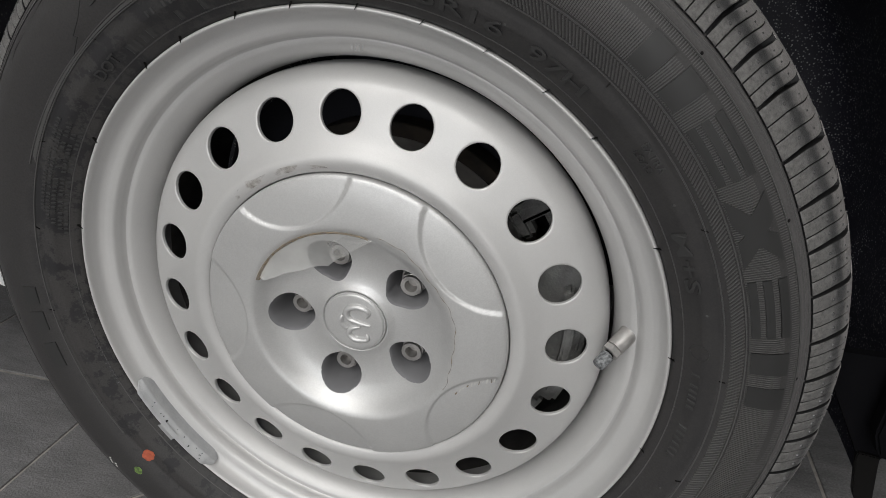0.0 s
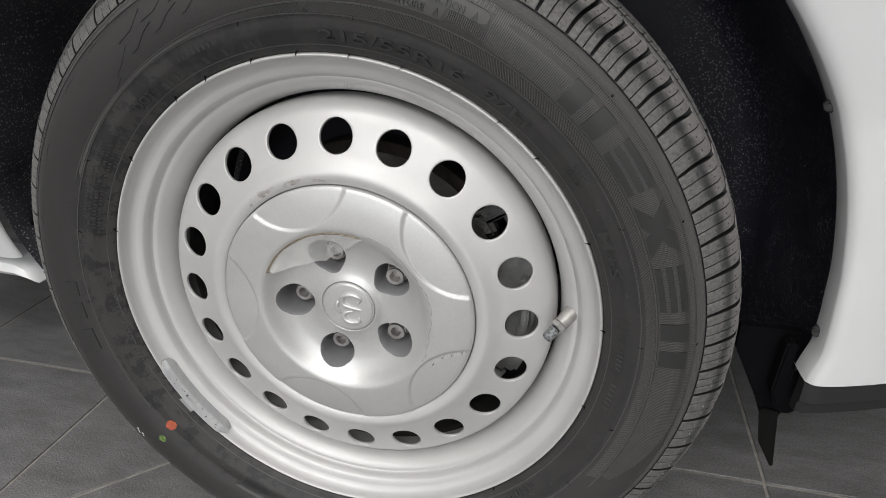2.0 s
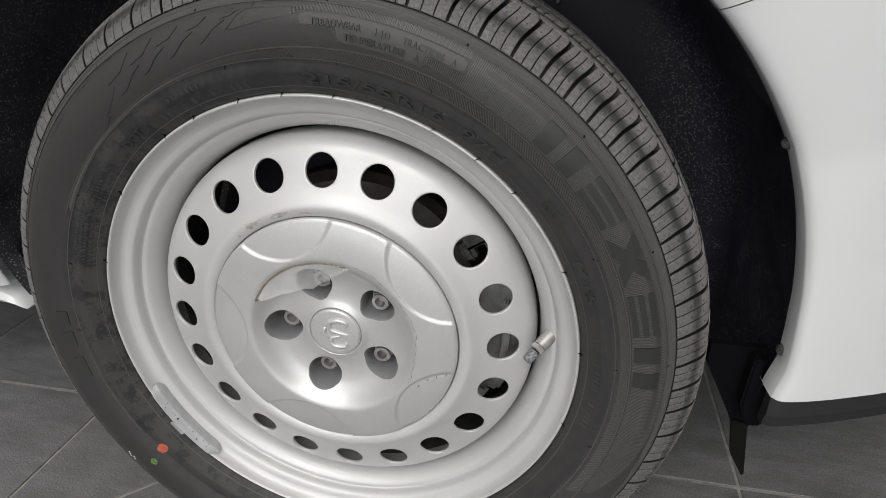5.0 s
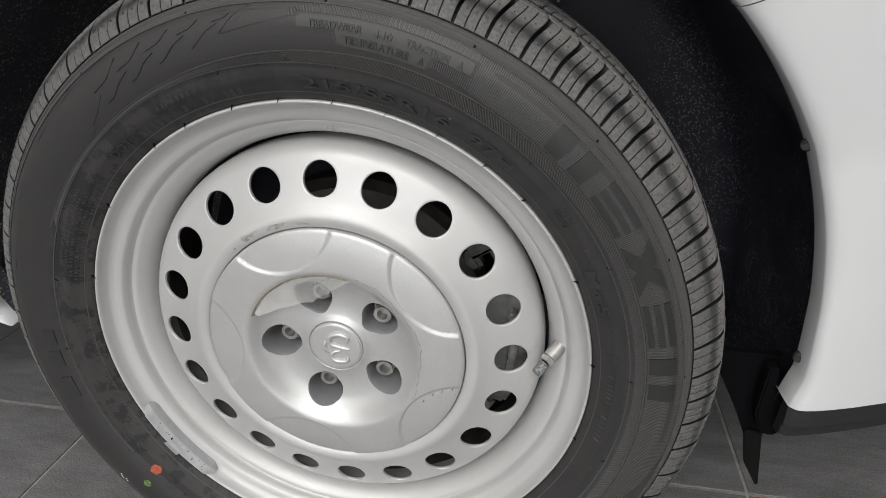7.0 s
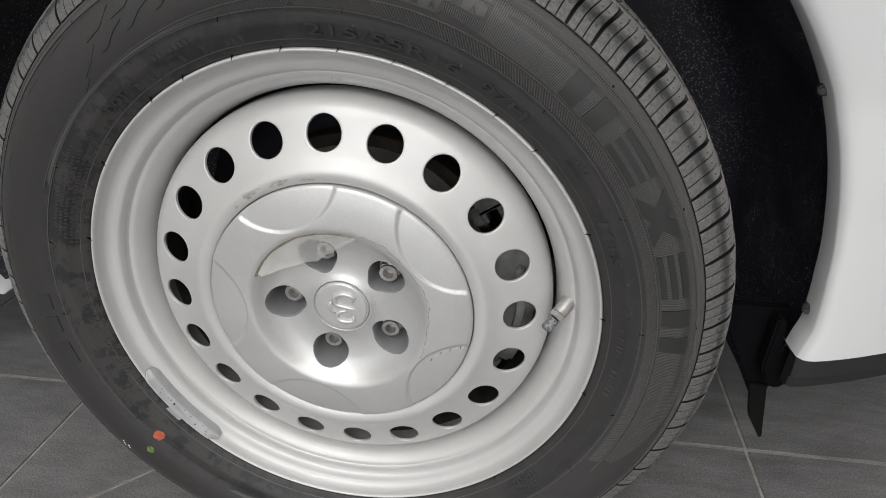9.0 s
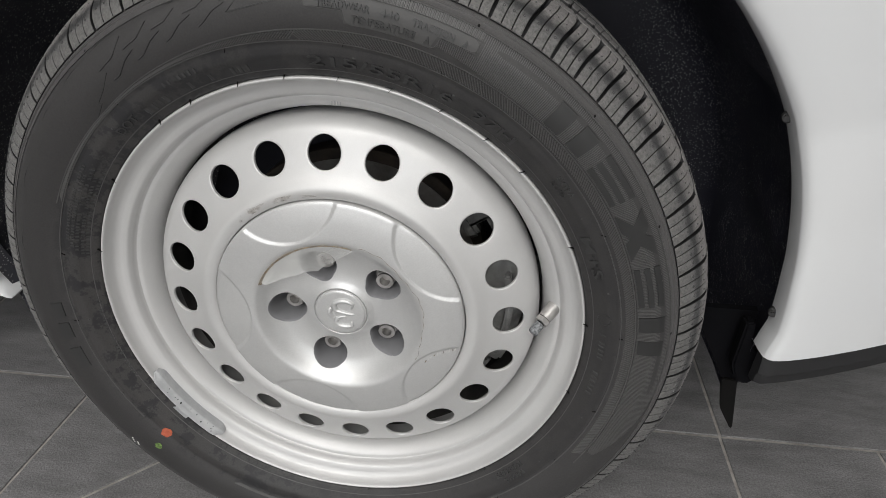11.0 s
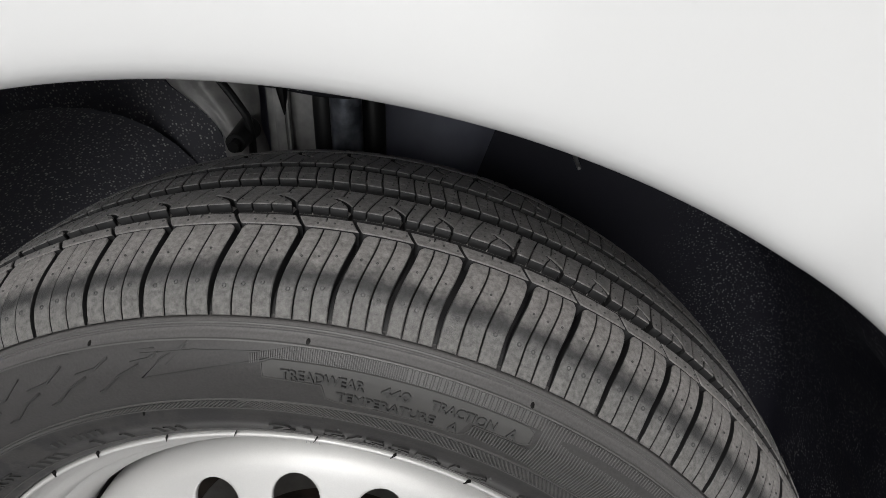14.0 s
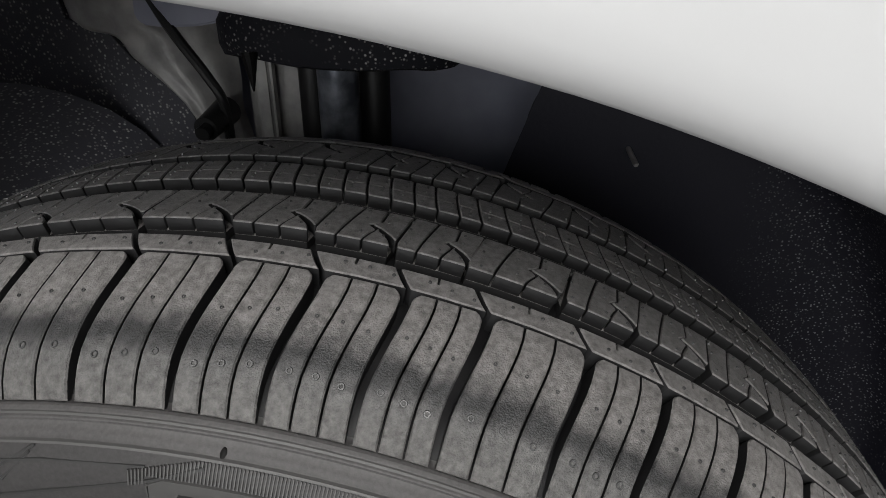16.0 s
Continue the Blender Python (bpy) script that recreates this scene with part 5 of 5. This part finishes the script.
# short hairs left standing on the sidewall's inner bands
for k in range(18):
    a, r, tilt = -176.0 + 20 * k + 3.0 * math.sin(5.0 * k), 0.2440 + 0.0012 * math.sin(2.1 * k), 0.5 * math.sin(1.7 * k)
    strokes("vent_hair", [([(r, a), (r + 0.0034, a + tilt)], 0.0006, 0.0007)], "", FLAP)
for k in range(14):
    a, r = -170.0 + 25 * k + 4.0 * math.sin(3.0 * k), 0.2372 + 0.0010 * math.sin(1.3 * k)
    dot("vent_pip", r, a, 0.0008, PIP, "small moulded vent pip", 90 + k)

# ---------------------------------------------------------------- brake behind the wheel
ROTOR = bumpy(noisy(material("rusty_iron", (0.05, 0.04, 0.03), 0.6, 0.4), 60, (0.03, 0.026, 0.022), (0.07, 0.055, 0.045)), 300, 0.3)
bm = bmesh.new()
revolve(bm, [(0.05, 0.070), (0.131, 0.070), (0.132, 0.071), (0.132, 0.092), (0.05, 0.092)], 96)
revolve(bm, [(0.02, 0.035), (0.074, 0.035), (0.077, 0.038), (0.077, 0.070)], 64)
bmesh.ops.recalc_face_normals(bm, faces=bm.faces)
rotor = part("brake_disc", bm, ROTOR, car, "dull cast-iron brake disc")
bm = bmesh.new()
revolve(bm, [(0.084, 0.0698), (0.0845, 0.0692), (0.1205, 0.0692), (0.121, 0.0698)], 96)
bmesh.ops.recalc_face_normals(bm, faces=bm.faces)
part("swept_face", bm, bumpy(noisy(material("swept_iron", (0.3, 0.3, 0.3), 0.42, 0.7), 40, (0.24, 0.23, 0.22), (0.40, 0.39, 0.38)), 500, 0.3), rotor, "grey swept ring of the brake disc")


def arc_piece(name, r0, r1, a0, a1, y0, y1, mat, parent, label, bevel=0.004):
    bm = bmesh.new()
    n = 10
    rows = []
    for i in range(n + 1):
        a = a0 + (a1 - a0) * i / n
        rows.append([bm.verts.new(at(r, a, y)) for r, y in ((r0, y0), (r1, y0), (r1, y1), (r0, y1))])
    for p, q in zip(rows, rows[1:]):
        for j in range(4):
            bm.faces.new((p[j], q[j], q[(j + 1) % 4], p[(j + 1) % 4]))
    bm.faces.new(rows[0])
    bm.faces.new(rows[-1])
    bmesh.ops.recalc_face_normals(bm, faces=bm.faces)
    es = [e for e in bm.edges if len(e.link_faces) == 2 and e.calc_face_angle(0) > radians(40)]
    bmesh.ops.bevel(bm, geom=es, offset=bevel, segments=2, affect="EDGES")
    return part(name, bm, mat, parent, label)


IRON = bumpy(noisy(material("dark_cast_iron", (0.14, 0.14, 0.14), 0.6, 0.3), 60, (0.10, 0.10, 0.10), (0.2, 0.2, 0.195)), 500, 0.6)
caliper = arc_piece("brake_caliper", 0.098, 0.166, 70, 118, 0.036, 0.064, CAST, car, "rough grey cast brake caliper")
arc_piece("caliper_bridge", 0.146, 0.170, 72, 116, 0.060, 0.120, CAST, caliper, "")
arc_piece("caliper_rib", 0.120, 0.128, 74, 116, 0.025, 0.040, CAST, caliper, "", 0.002)
arc_piece("caliper_rib", 0.150, 0.157, 78, 112, 0.025, 0.040, CAST, caliper, "", 0.002)
arc_piece("caliper_bracket", 0.150, 0.176, 50, 72, 0.042, 0.060, IRON, caliper, "")
arc_piece("caliper_bracket", 0.132, 0.166, 50, 58.0, 0.040, 0.060, IRON, caliper, "")
arc_piece("caliper_bracket", 0.126, 0.139, 52, 63.0, 0.042, 0.060, IRON, caliper, "")
arc_piece("caliper_rib", 0.124, 0.166, 84.5, 88.0, 0.026, 0.040, CAST, caliper, "", 0.0015)
arc_piece("caliper_rib", 0.124, 0.166, 103.0, 106.0, 0.026, 0.040, CAST, caliper, "", 0.0015)
arc_piece("caliper_bracket", 0.108, 0.160, 119, 130, 0.040, 0.060, CAST, caliper, "")
# unseen dark backing, added so that the vent holes read black
arc_piece("backing_shield", 0.06, 0.178, 118, 432, 0.100, 0.104, BLACKWALL, car, "black shield, an unseen dark backing for the vent holes", 0.001)

# ---------------------------------------------------------------- body
def edge_y(a):
    """Depth of the wheel arch's edge by angle."""
    return float(np.interp(a, [-98, -82, -45, -30, -15, 0, 15, 30, 40, 45, 62, 75, 93], [0.055, 0.022, -0.036, -0.0530, -0.0578, -0.0602, -0.0575, -0.0480, -0.0345, -0.0260, -0.006, 0.000, 0.004]))


def edge_r(a):
    return float(np.interp(a, [-98, -92, -89, -82, -40, -15, 0, 15, 30, 40, 45, 60, 64, 70, 74, 79, 82, 89, 91, 93], [0.401, 0.4025, 0.4030, 0.3970, 0.3950, 0.3955, 0.3980, 0.3981, 0.3954, 0.3939, 0.3946, 0.3938, 0.3917, 0.3886, 0.3866, 0.3845, 0.3827, 0.3812, 0.3780, 0.3760]))


SEAM = 44.0


def way_out(a):
    """Direction in the side view in which the panel runs out from the arch's edge."""
    if a <= 0:
        b = a if a > -60 else -60 - (a + 60) * (-30 / 38)
        return Vector((math.sin(radians(b)), math.cos(radians(b))))
    if a <= SEAM:
        f = a / SEAM
        b = 68 * f ** 1.3
    else:
        b = 68 + 15 * (a - SEAM) / (93 - SEAM)
    return Vector((math.sin(radians(b)), math.cos(radians(b))))


def lip(a):
    """Section of the panel at an angle: (outwards, depth) from the edge's fold."""
    y = edge_y(a)
    flange = float(np.interp(a, [-70, -45, 45, 60, 93], [0.002, 0.012, 0.018, 0.022, 0.024]))
    w = float(np.interp(a, [30, 57, 80, 93], [0.0006, 0.0014, 0.0010, 0.0030]))
    sec = [(0.0008, y + flange), (0.0006, y + flange - 0.001), (0.0003 + w * 0.2, y + flange * 0.5), (w * 0.6, y + 0.0016), (w * 0.9, y), (w + 0.0006, y - 0.0010), (w + 0.0018, y - 0.0026), (w + 0.0036, y - 0.0041),
           (w + 0.0062, y - 0.0053), (w + 0.0105, y - 0.0062), (w + 0.018, y - 0.0069), (w + 0.030, y - 0.0075), (w + 0.046, y - 0.0080), (0.08, y - 0.0086), (0.12, y - 0.0092), (0.17, y - 0.0087), (0.25, y - 0.004), (0.36, y + 0.010), (0.55, y + 0.05)]
    return sec


def panel(name, a0, a1, n, mat, label, inset=(0.0, 0.0)):
    bm = bmesh.new()
    rows = []
    for i in range(n + 1):
        a = a0 + (a1 - a0) * i / n
        d = way_out(a)
        row = []
        for j, (v, y) in enumerate(lip(a)):
            e = at(edge_r(a), a, 0)
            x, z = e.x + d.x * v, e.z + d.y * v
            # the nose turns inwards ahead of the arch
            ahead = max(x - 0.38, 0) * min(1.0, max(a, 0) / 25)
            row.append(bm.verts.new((x, y + 0.55 * ahead ** 1.35, z)))
        rows.append(row)
    for p, q in zip(rows, rows[1:]):
        for j in range(len(p) - 1):
            bm.faces.new((p[j], q[j], q[j + 1], p[j + 1]))
    # turned-in ends give the panel its thickness
    for row in (rows[0], rows[-1]):
        inner = [bm.verts.new(v.co + Vector((0, 0.012, 0))) for v in row]
        for j in range(len(row) - 1):
            bm.faces.new((row[j], row[j + 1], inner[j + 1], inner[j]))
    bmesh.ops.recalc_face_normals(bm, faces=bm.faces)
    return part(name, bm, mat, car, label, sharp=60)


fender = panel("fender", -93.4, SEAM - 0.06, 150, WHITE, "glossy white front fender with round wheel arch")
bumper = panel("bumper", SEAM + 0.06, 92.9, 60, WHITE, "white bumper corner beside the wheel arch")

# black lower trim of the bumper
bm = bmesh.new()
rows = []
for i in range(25):
    x = 0.3788 + 0.55 * (i / 24) ** 1.5
    y = 0.004 + 0.55 * max(x - 0.388, 0) ** 1.35
    z = 0.2836 + 0.122 * (x - 0.3788)
    s_ = (0.96, 1.0)[min(i, 1)]
    back = (0.003, 0.0)[min(i, 1)]
    rows.append([bm.verts.new((x, y + back + q[0], z - 0.018 + (q[1] + 0.018) * s_)) for q in ((0.012, -0.0008), (0.004, -0.001), (0.0005, -0.003), (0.0, -0.006), (0.0, -0.0215), (0.0025, -0.0235), (0.004, -0.034), (0.009, -0.0375), (0.016, -0.038))])
for p, q in zip(rows, rows[1:]):
    for j in range(8):
        bm.faces.new((p[j], q[j], q[j + 1], p[j + 1]))
bm.faces.new(rows[0])
bmesh.ops.recalc_face_normals(bm, faces=bm.faces)
part("lower_trim", bm, TRIM, bumper, "matt black lower bumper trim", sharp=40)

# sill end behind the wheel
bm = bmesh.new()
rows = []
for i in range(14):
    f = i / 13
    x = -0.3945 - 0.5 * f ** 2
    z1 = float(np.interp(-x, [0.3945, 0.4125, 0.43, 1.0], [0.2455, 0.2665, 0.2725, 0.275]))
    z0 = float(np.interp(-x, [0.3945, 0.43, 1.0], [0.2440, 0.2500, 0.2515]))
    h = z1 - z0
    rows.append([bm.verts.new((x, 0.064 - 0.02 * f, z0)), bm.verts.new((x, 0.054 - 0.02 * f, z0 + 0.1 * h)), bm.verts.new((x, 0.050 - 0.02 * f, z0 + 0.35 * h)),
                 bm.verts.new((x, 0.054 - 0.02 * f, z0 + 0.75 * h)), bm.verts.new((x, 0.062, z1)), bm.verts.new((x, 0.08, z1 + 0.003))])
for p, q in zip(rows, rows[1:]):
    for j in range(5):
        bm.faces.new((p[j], q[j], q[j + 1], p[j + 1]))
bm.faces.new(rows[0])
bmesh.ops.recalc_face_normals(bm, faces=bm.faces)
part("sill", bm, WHITE, car, "white painted sill below the door", sharp=35)


# wheel-arch liner in two halves, with folds
def liner(name, a0, a1, label):
    bm = bmesh.new()
    rows = []
    n = int(abs(a1 - a0) / 1.5)
    for i in range(n + 1):
        a = a0 + (a1 - a0) * i / n
        wob = 0.004 * math.sin(a * 0.21) + 0.003 * math.sin(a * 0.53)
        er, ey = edge_r(max(-98, min(93, a))), edge_y(max(-98, min(93, a)))
        fl = float(np.interp(a, [48, 62, 93], [0.012, 0.023, 0.0265]))
        prof = [(er + 0.003, ey + fl), (0.400, ey + fl + 0.018), (0.402 + wob, 0.07), (0.404 + wob, 0.12)]
        if a > 0:
            prof += [(0.402, 0.17), (0.398, 0.270), (0.388, 0.285), (0.372, 0.289), (0.345, 0.291), (0.28, 0.293), (0.20, 0.295)]
        else:  # a wide rounded corner into the inner wall
            prof += [(0.402, 0.160), (0.396, 0.195), (0.385, 0.228), (0.369, 0.256), (0.349, 0.277), (0.326, 0.289), (0.300, 0.2945)]
        rows.append([bm.verts.new(at(r, min(a, float(np.interp(y, [0.02, 0.045, 0.06], [93, 98, 107.5]))), y)) for r, y in prof])
    for p, q in zip(rows, rows[1:]):
        for j in range(len(p) - 1):
            bm.faces.new((p[j], q[j], q[j + 1], p[j + 1]))
    bmesh.ops.recalc_face_normals(bm, faces=bm.faces)
    return part(name, bm, LINER if a1 > 0 else LINER_REAR, car, label, sharp=50)


rear_liner = liner("wheel_arch_liner", -102, -36.5, "black plastic wheel-arch liner with dried water spots")
front_liner = liner("wheel_arch_liner", 19, 108, "black plastic wheel-arch liner with dried water spots")


def plate(name, outline, y0, y1, mat, label, bevel=0.003, parent=None):
    """A flat piece by its outline in the side view."""
    bm = bmesh.new()
    f_, b_ = [bm.verts.new((x, y0, z)) for x, z in outline], [bm.verts.new((x, y1, z)) for x, z in outline]
    bm.faces.new(f_)
    bm.faces.new(list(reversed(b_)))
    k = len(outline)
    for i in range(k):
        bm.faces.new((f_[i], b_[i], b_[(i + 1) % k], f_[(i + 1) % k]))
    bmesh.ops.recalc_face_normals(bm, faces=bm.faces)
    if bevel:
        bmesh.ops.bevel(bm, geom=list(bm.edges), offset=bevel, segments=3, affect="EDGES")
    return part(name, bm, mat, parent or car, label)


plate("liner_wall", [(0.094, 0.20), (0.40, 0.20), (0.40, 0.78), (0.170, 0.78), (0.150, 0.690), (0.127, 0.640), (0.1085, 0.6085), (0.1017, 0.5964), (0.0978, 0.5841), (0.0972, 0.5716), (0.0994, 0.5567), (0.104, 0.520)], 0.300, 0.306, BLACKWALL, "", 0.0015, front_liner)
plate("liner_wall", [(-0.60, 0.10), (-0.135, 0.10), (-0.140, 0.560), (-0.1525, 0.571), (-0.1575, 0.585), (-0.172, 0.600), (-0.194, 0.6155), (-0.207, 0.632), (-0.240, 0.642), (-0.246, 0.700), (-0.26, 0.78), (-0.60, 0.78)], 0.2968, 0.302, LINER_REAR, "", 0.0, rear_liner)

# push-in clips on the arch flange
CLIP = bumpy(material("grey_clip_plastic", (0.04, 0.04, 0.04), 0.5), 300, 0.2)
for c in ((0.3405, 0.007, 0.498), (0.3800, 0.020, 0.321)):
    bm = bmesh.new()
    tube(bm, [(c[0] + 0.004, c[1] + 0.004, c[2]), (c[0] + 0.001, c[1] - 0.001, c[2]), (c[0], c[1] - 0.003, c[2])], [0.0042, 0.0046, 0.0032], 16)
    tube(bm, [(c[0] + 0.001, c[1] - 0.001, c[2]), (c[0] - 0.0005, c[1] - 0.0042, c[2])], [0.003, 0.002], 12)
    part("liner_clip", bm, CLIP, car, "grey plastic push-in clip")

bm = bmesh.new()
tube(bm, [(0.1695, 0.300, 0.5680), (0.1695, 0.256, 0.5696), (0.1695, 0.254, 0.5696)], [0.0018, 0.0018, 0.0012], 12)
part("liner_stud", bm, BRACKET, car, "small bare metal stud")

# rounded black end of the liner beside the trim
plate("liner_end", [(0.368, 0.300), (0.3760, 0.300), (0.3780, 0.280), (0.3893, 0.262), (0.3925, 0.2436), (0.3898, 0.2335), (0.3844, 0.2285), (0.3775, 0.2290), (0.372, 0.2330), (0.3660, 0.250)], 0.031, 0.045, MATTBLACK, "", 0.002, front_liner)
plate("liner_end", [(0.336, 0.279), (0.3595, 0.2345), (0.3700, 0.2145), (0.3842, 0.2110), (0.3842, 0.300), (0.336, 0.300)], 0.052, 0.060, MATTBLACK, "", 0.0, front_liner)

# air deflector hanging below the liner
bm = bmesh.new()
outer = [(0.3690, 0.219), (0.3838, 0.217), (0.3842, 0.211), (0.3925, 0.154), (0.3900, 0.153), (0.3745, 0.180), (0.3682, 0.214)]
front_, back_ = [bm.verts.new((x, 0.049, z)) for x, z in outer], [bm.verts.new((x + 0.001, 0.056, z)) for x, z in outer]
n = len(outer)
bm.faces.new(front_)
bm.faces.new(list(reversed(back_)))
for i in range(n):
    bm.faces.new((front_[i], back_[i], back_[(i + 1) % n], front_[(i + 1) % n]))
bmesh.ops.recalc_face_normals(bm, faces=bm.faces)
es = [e for e in bm.edges]
bmesh.ops.bevel(bm, geom=es, offset=0.0008, segments=2, affect="EDGES")
part("air_deflector", bm, FLAP, car, "black rubber air deflector below the bumper")

# ---------------------------------------------------------------- strut and inner wing
# visible only beside the strut; its long ends are added to block light
bm = bmesh.new()
box(bm, -2.2, 0.95, 0.40, 0.42, 0.20, 1.0)
part("inner_wing", bm, PRIMER, car, "dark grey painted inner wing")
# unseen cover, added to keep lamp light out of the arch
bm = bmesh.new()
box(bm, -2.2, 0.9, 0.0, 1.6, 0.86, 0.88)
part("top_light_block", bm, PRIMER, car, "dark unseen panel that keeps light out of the arch")
bm = bmesh.new()
tube(bm, [(-0.0166, 0.225, 0.30), (-0.0166, 0.225, 0.52), (-0.0166, 0.225, 0.65)], [0.0124, 0.0124, 0.0124], 32)
part("damper_tube", bm, TUBE, car, "blue-grey damper tube")
bm = bmesh.new()
tube(bm, [(-0.041, 0.250, 0.40), (-0.041, 0.250, 0.65)], [0.009, 0.009], 24)
tube(bm, [(-0.0005, 0.250, 0.40), (-0.0005, 0.250, 0.65)], [0.010, 0.010], 24)
part("strut_bracket", bm, CABLE, car, "black steel strut bracket")
bm = bmesh.new()
rows = []
for i in range(41):
    q = 2 * math.pi * i / 40
    ex, ey = 0.072 * (1 + 0.03 * math.sin(3 * q)), 0.042 * (1 + 0.05 * math.cos(3 * q))
    cx, cy = math.copysign(abs(math.cos(q)) ** 0.7, math.cos(q)), math.copysign(abs(math.sin(q)) ** 0.7, math.sin(q))
    rows.append([bm.verts.new((-0.010 + ex * f * cx, 0.222 + ey * f * cy, z + 0.002 * math.sin(2 * q) + 0.0012 * math.sin(5 * q)))
                 for f, z in ((0.1, 0.668), (0.8, 0.668), (0.94, 0.665), (1.0, 0.658), (1.0, 0.646), (0.97, 0.640), (0.85, 0.638), (0.1, 0.638))])
for p, q in zip(rows, rows[1:]):
    for j in range(7):
        bm.faces.new((p[j], q[j], q[j + 1], p[j + 1]))
bmesh.ops.remove_doubles(bm, verts=bm.verts, dist=1e-5)
bmesh.ops.recalc_face_normals(bm, faces=bm.faces)
part("spring_seat", bm, STRUT, car, "black spring seat spotted with dried spray")
bm = bmesh.new()
turns = [(-0.010 + 0.056 * math.cos(q * 0.3), 0.234 + 0.048 * math.sin(q * 0.3), 0.679 + 0.0021 * q) for q in range(0, 60)]
tube(bm, turns, 0.0065, 12)
part("coil_spring", bm, FLAP, car, "black coil spring")
# unseen plate, added so no light leaks in behind the wheel
bm = bmesh.new()
box(bm, -2.2, 0.9, 0.42, 1.6, 0.20, 0.22)
part("low_light_block", bm, TRIM, car, "dark unseen panel that keeps out light from below")
# cast bracket narrowing downwards behind the tyre
bm = bmesh.new()
LEFT = curve_points([(-0.250, 0.700), (-0.245, 0.640), (-0.212, 0.630), (-0.200, 0.6155), (-0.178, 0.600), (-0.160, 0.585), (-0.154, 0.569), (-0.153, 0.50)], 5)
RIGHT = curve_points([(-0.112, 0.700), (-0.114, 0.659), (-0.115, 0.640), (-0.118, 0.620), (-0.118, 0.600), (-0.119, 0.580), (-0.113, 0.550), (-0.113, 0.50)], 5)
rows = []
for (xl, zl), (xr, zr) in zip(LEFT, RIGHT):
    rows.append([bm.verts.new((xl + (xr - xl) * q / 24, 0.310 - 0.026 * math.sin(math.pi * (q / 24) ** 0.7) + 0.0016 * math.sin(q * 0.9 + zl * 40), zl + (zr - zl) * q / 24)) for q in range(25)])
for p, q in zip(rows, rows[1:]):
    for j in range(24):
        bm.faces.new((p[j], q[j], q[j + 1], p[j + 1]))
bmesh.ops.recalc_face_normals(bm, faces=bm.faces)
bmesh.ops.solidify(bm, geom=list(bm.faces), thickness=0.006)
part("suspension_bracket", bm, BRACKET, car, "pale grey cast suspension bracket")
plate("inner_bracket", [(-0.110, 0.640), (-0.040, 0.640), (-0.040, 0.45), (-0.112, 0.45)], 0.305, 0.315, BRACKET, "grey metal bracket panel")
plate("inner_bracket", [(-0.098, 0.655), (-0.085, 0.655), (-0.085, 0.45), (-0.098, 0.45)], 0.288, 0.300, BRACKET, "folded edge of the metal bracket")
plate("bracket_plate", [(-0.1638, 0.6704), (-0.1657, 0.6497), (-0.1612, 0.6448), (-0.1456, 0.6432), (-0.1215, 0.6449), (-0.1006, 0.6487), (-0.0977, 0.6718)], 0.265, 0.270, PRIMER, "dark grey painted bracket plate", 0.0015)
bm = bmesh.new()
cab = curve_points([(-0.172, 0.268, 0.70), (-0.153, 0.268, 0.660), (-0.138, 0.266, 0.637), (-0.121, 0.266, 0.612), (-0.113, 0.268, 0.592), (-0.116, 0.275, 0.55)], 8)
tube(bm, cab, 0.0036, 10)
part("brake_hose", bm, CABLE, car, "thin black brake hose")
bm = bmesh.new()
tube(bm, [(-0.120, 0.250, 0.580), (-0.120, 0.285, 0.584)], [0.0085, 0.0105], 14)
tube(bm, [(-0.119, 0.242, 0.579), (-0.119, 0.262, 0.582)], [0.005, 0.005], 10)
part("hose_clamp", bm, CABLE, car, "black hose clamp and bolt")
bm = bmesh.new()
tube(bm, [(-0.050, 0.180, 0.646), (-0.0495, 0.179, 0.638), (-0.049, 0.178, 0.626)], [0.0045, 0.003, 0.0005], 10)
part("rubber_tip", bm, FLAP, car, "pointed black rubber tip")

# ---------------------------------------------------------------- floor tiles
for outline in tiles:
    part("tile", tile_piece(outline), TILE, floor, sharp=0)
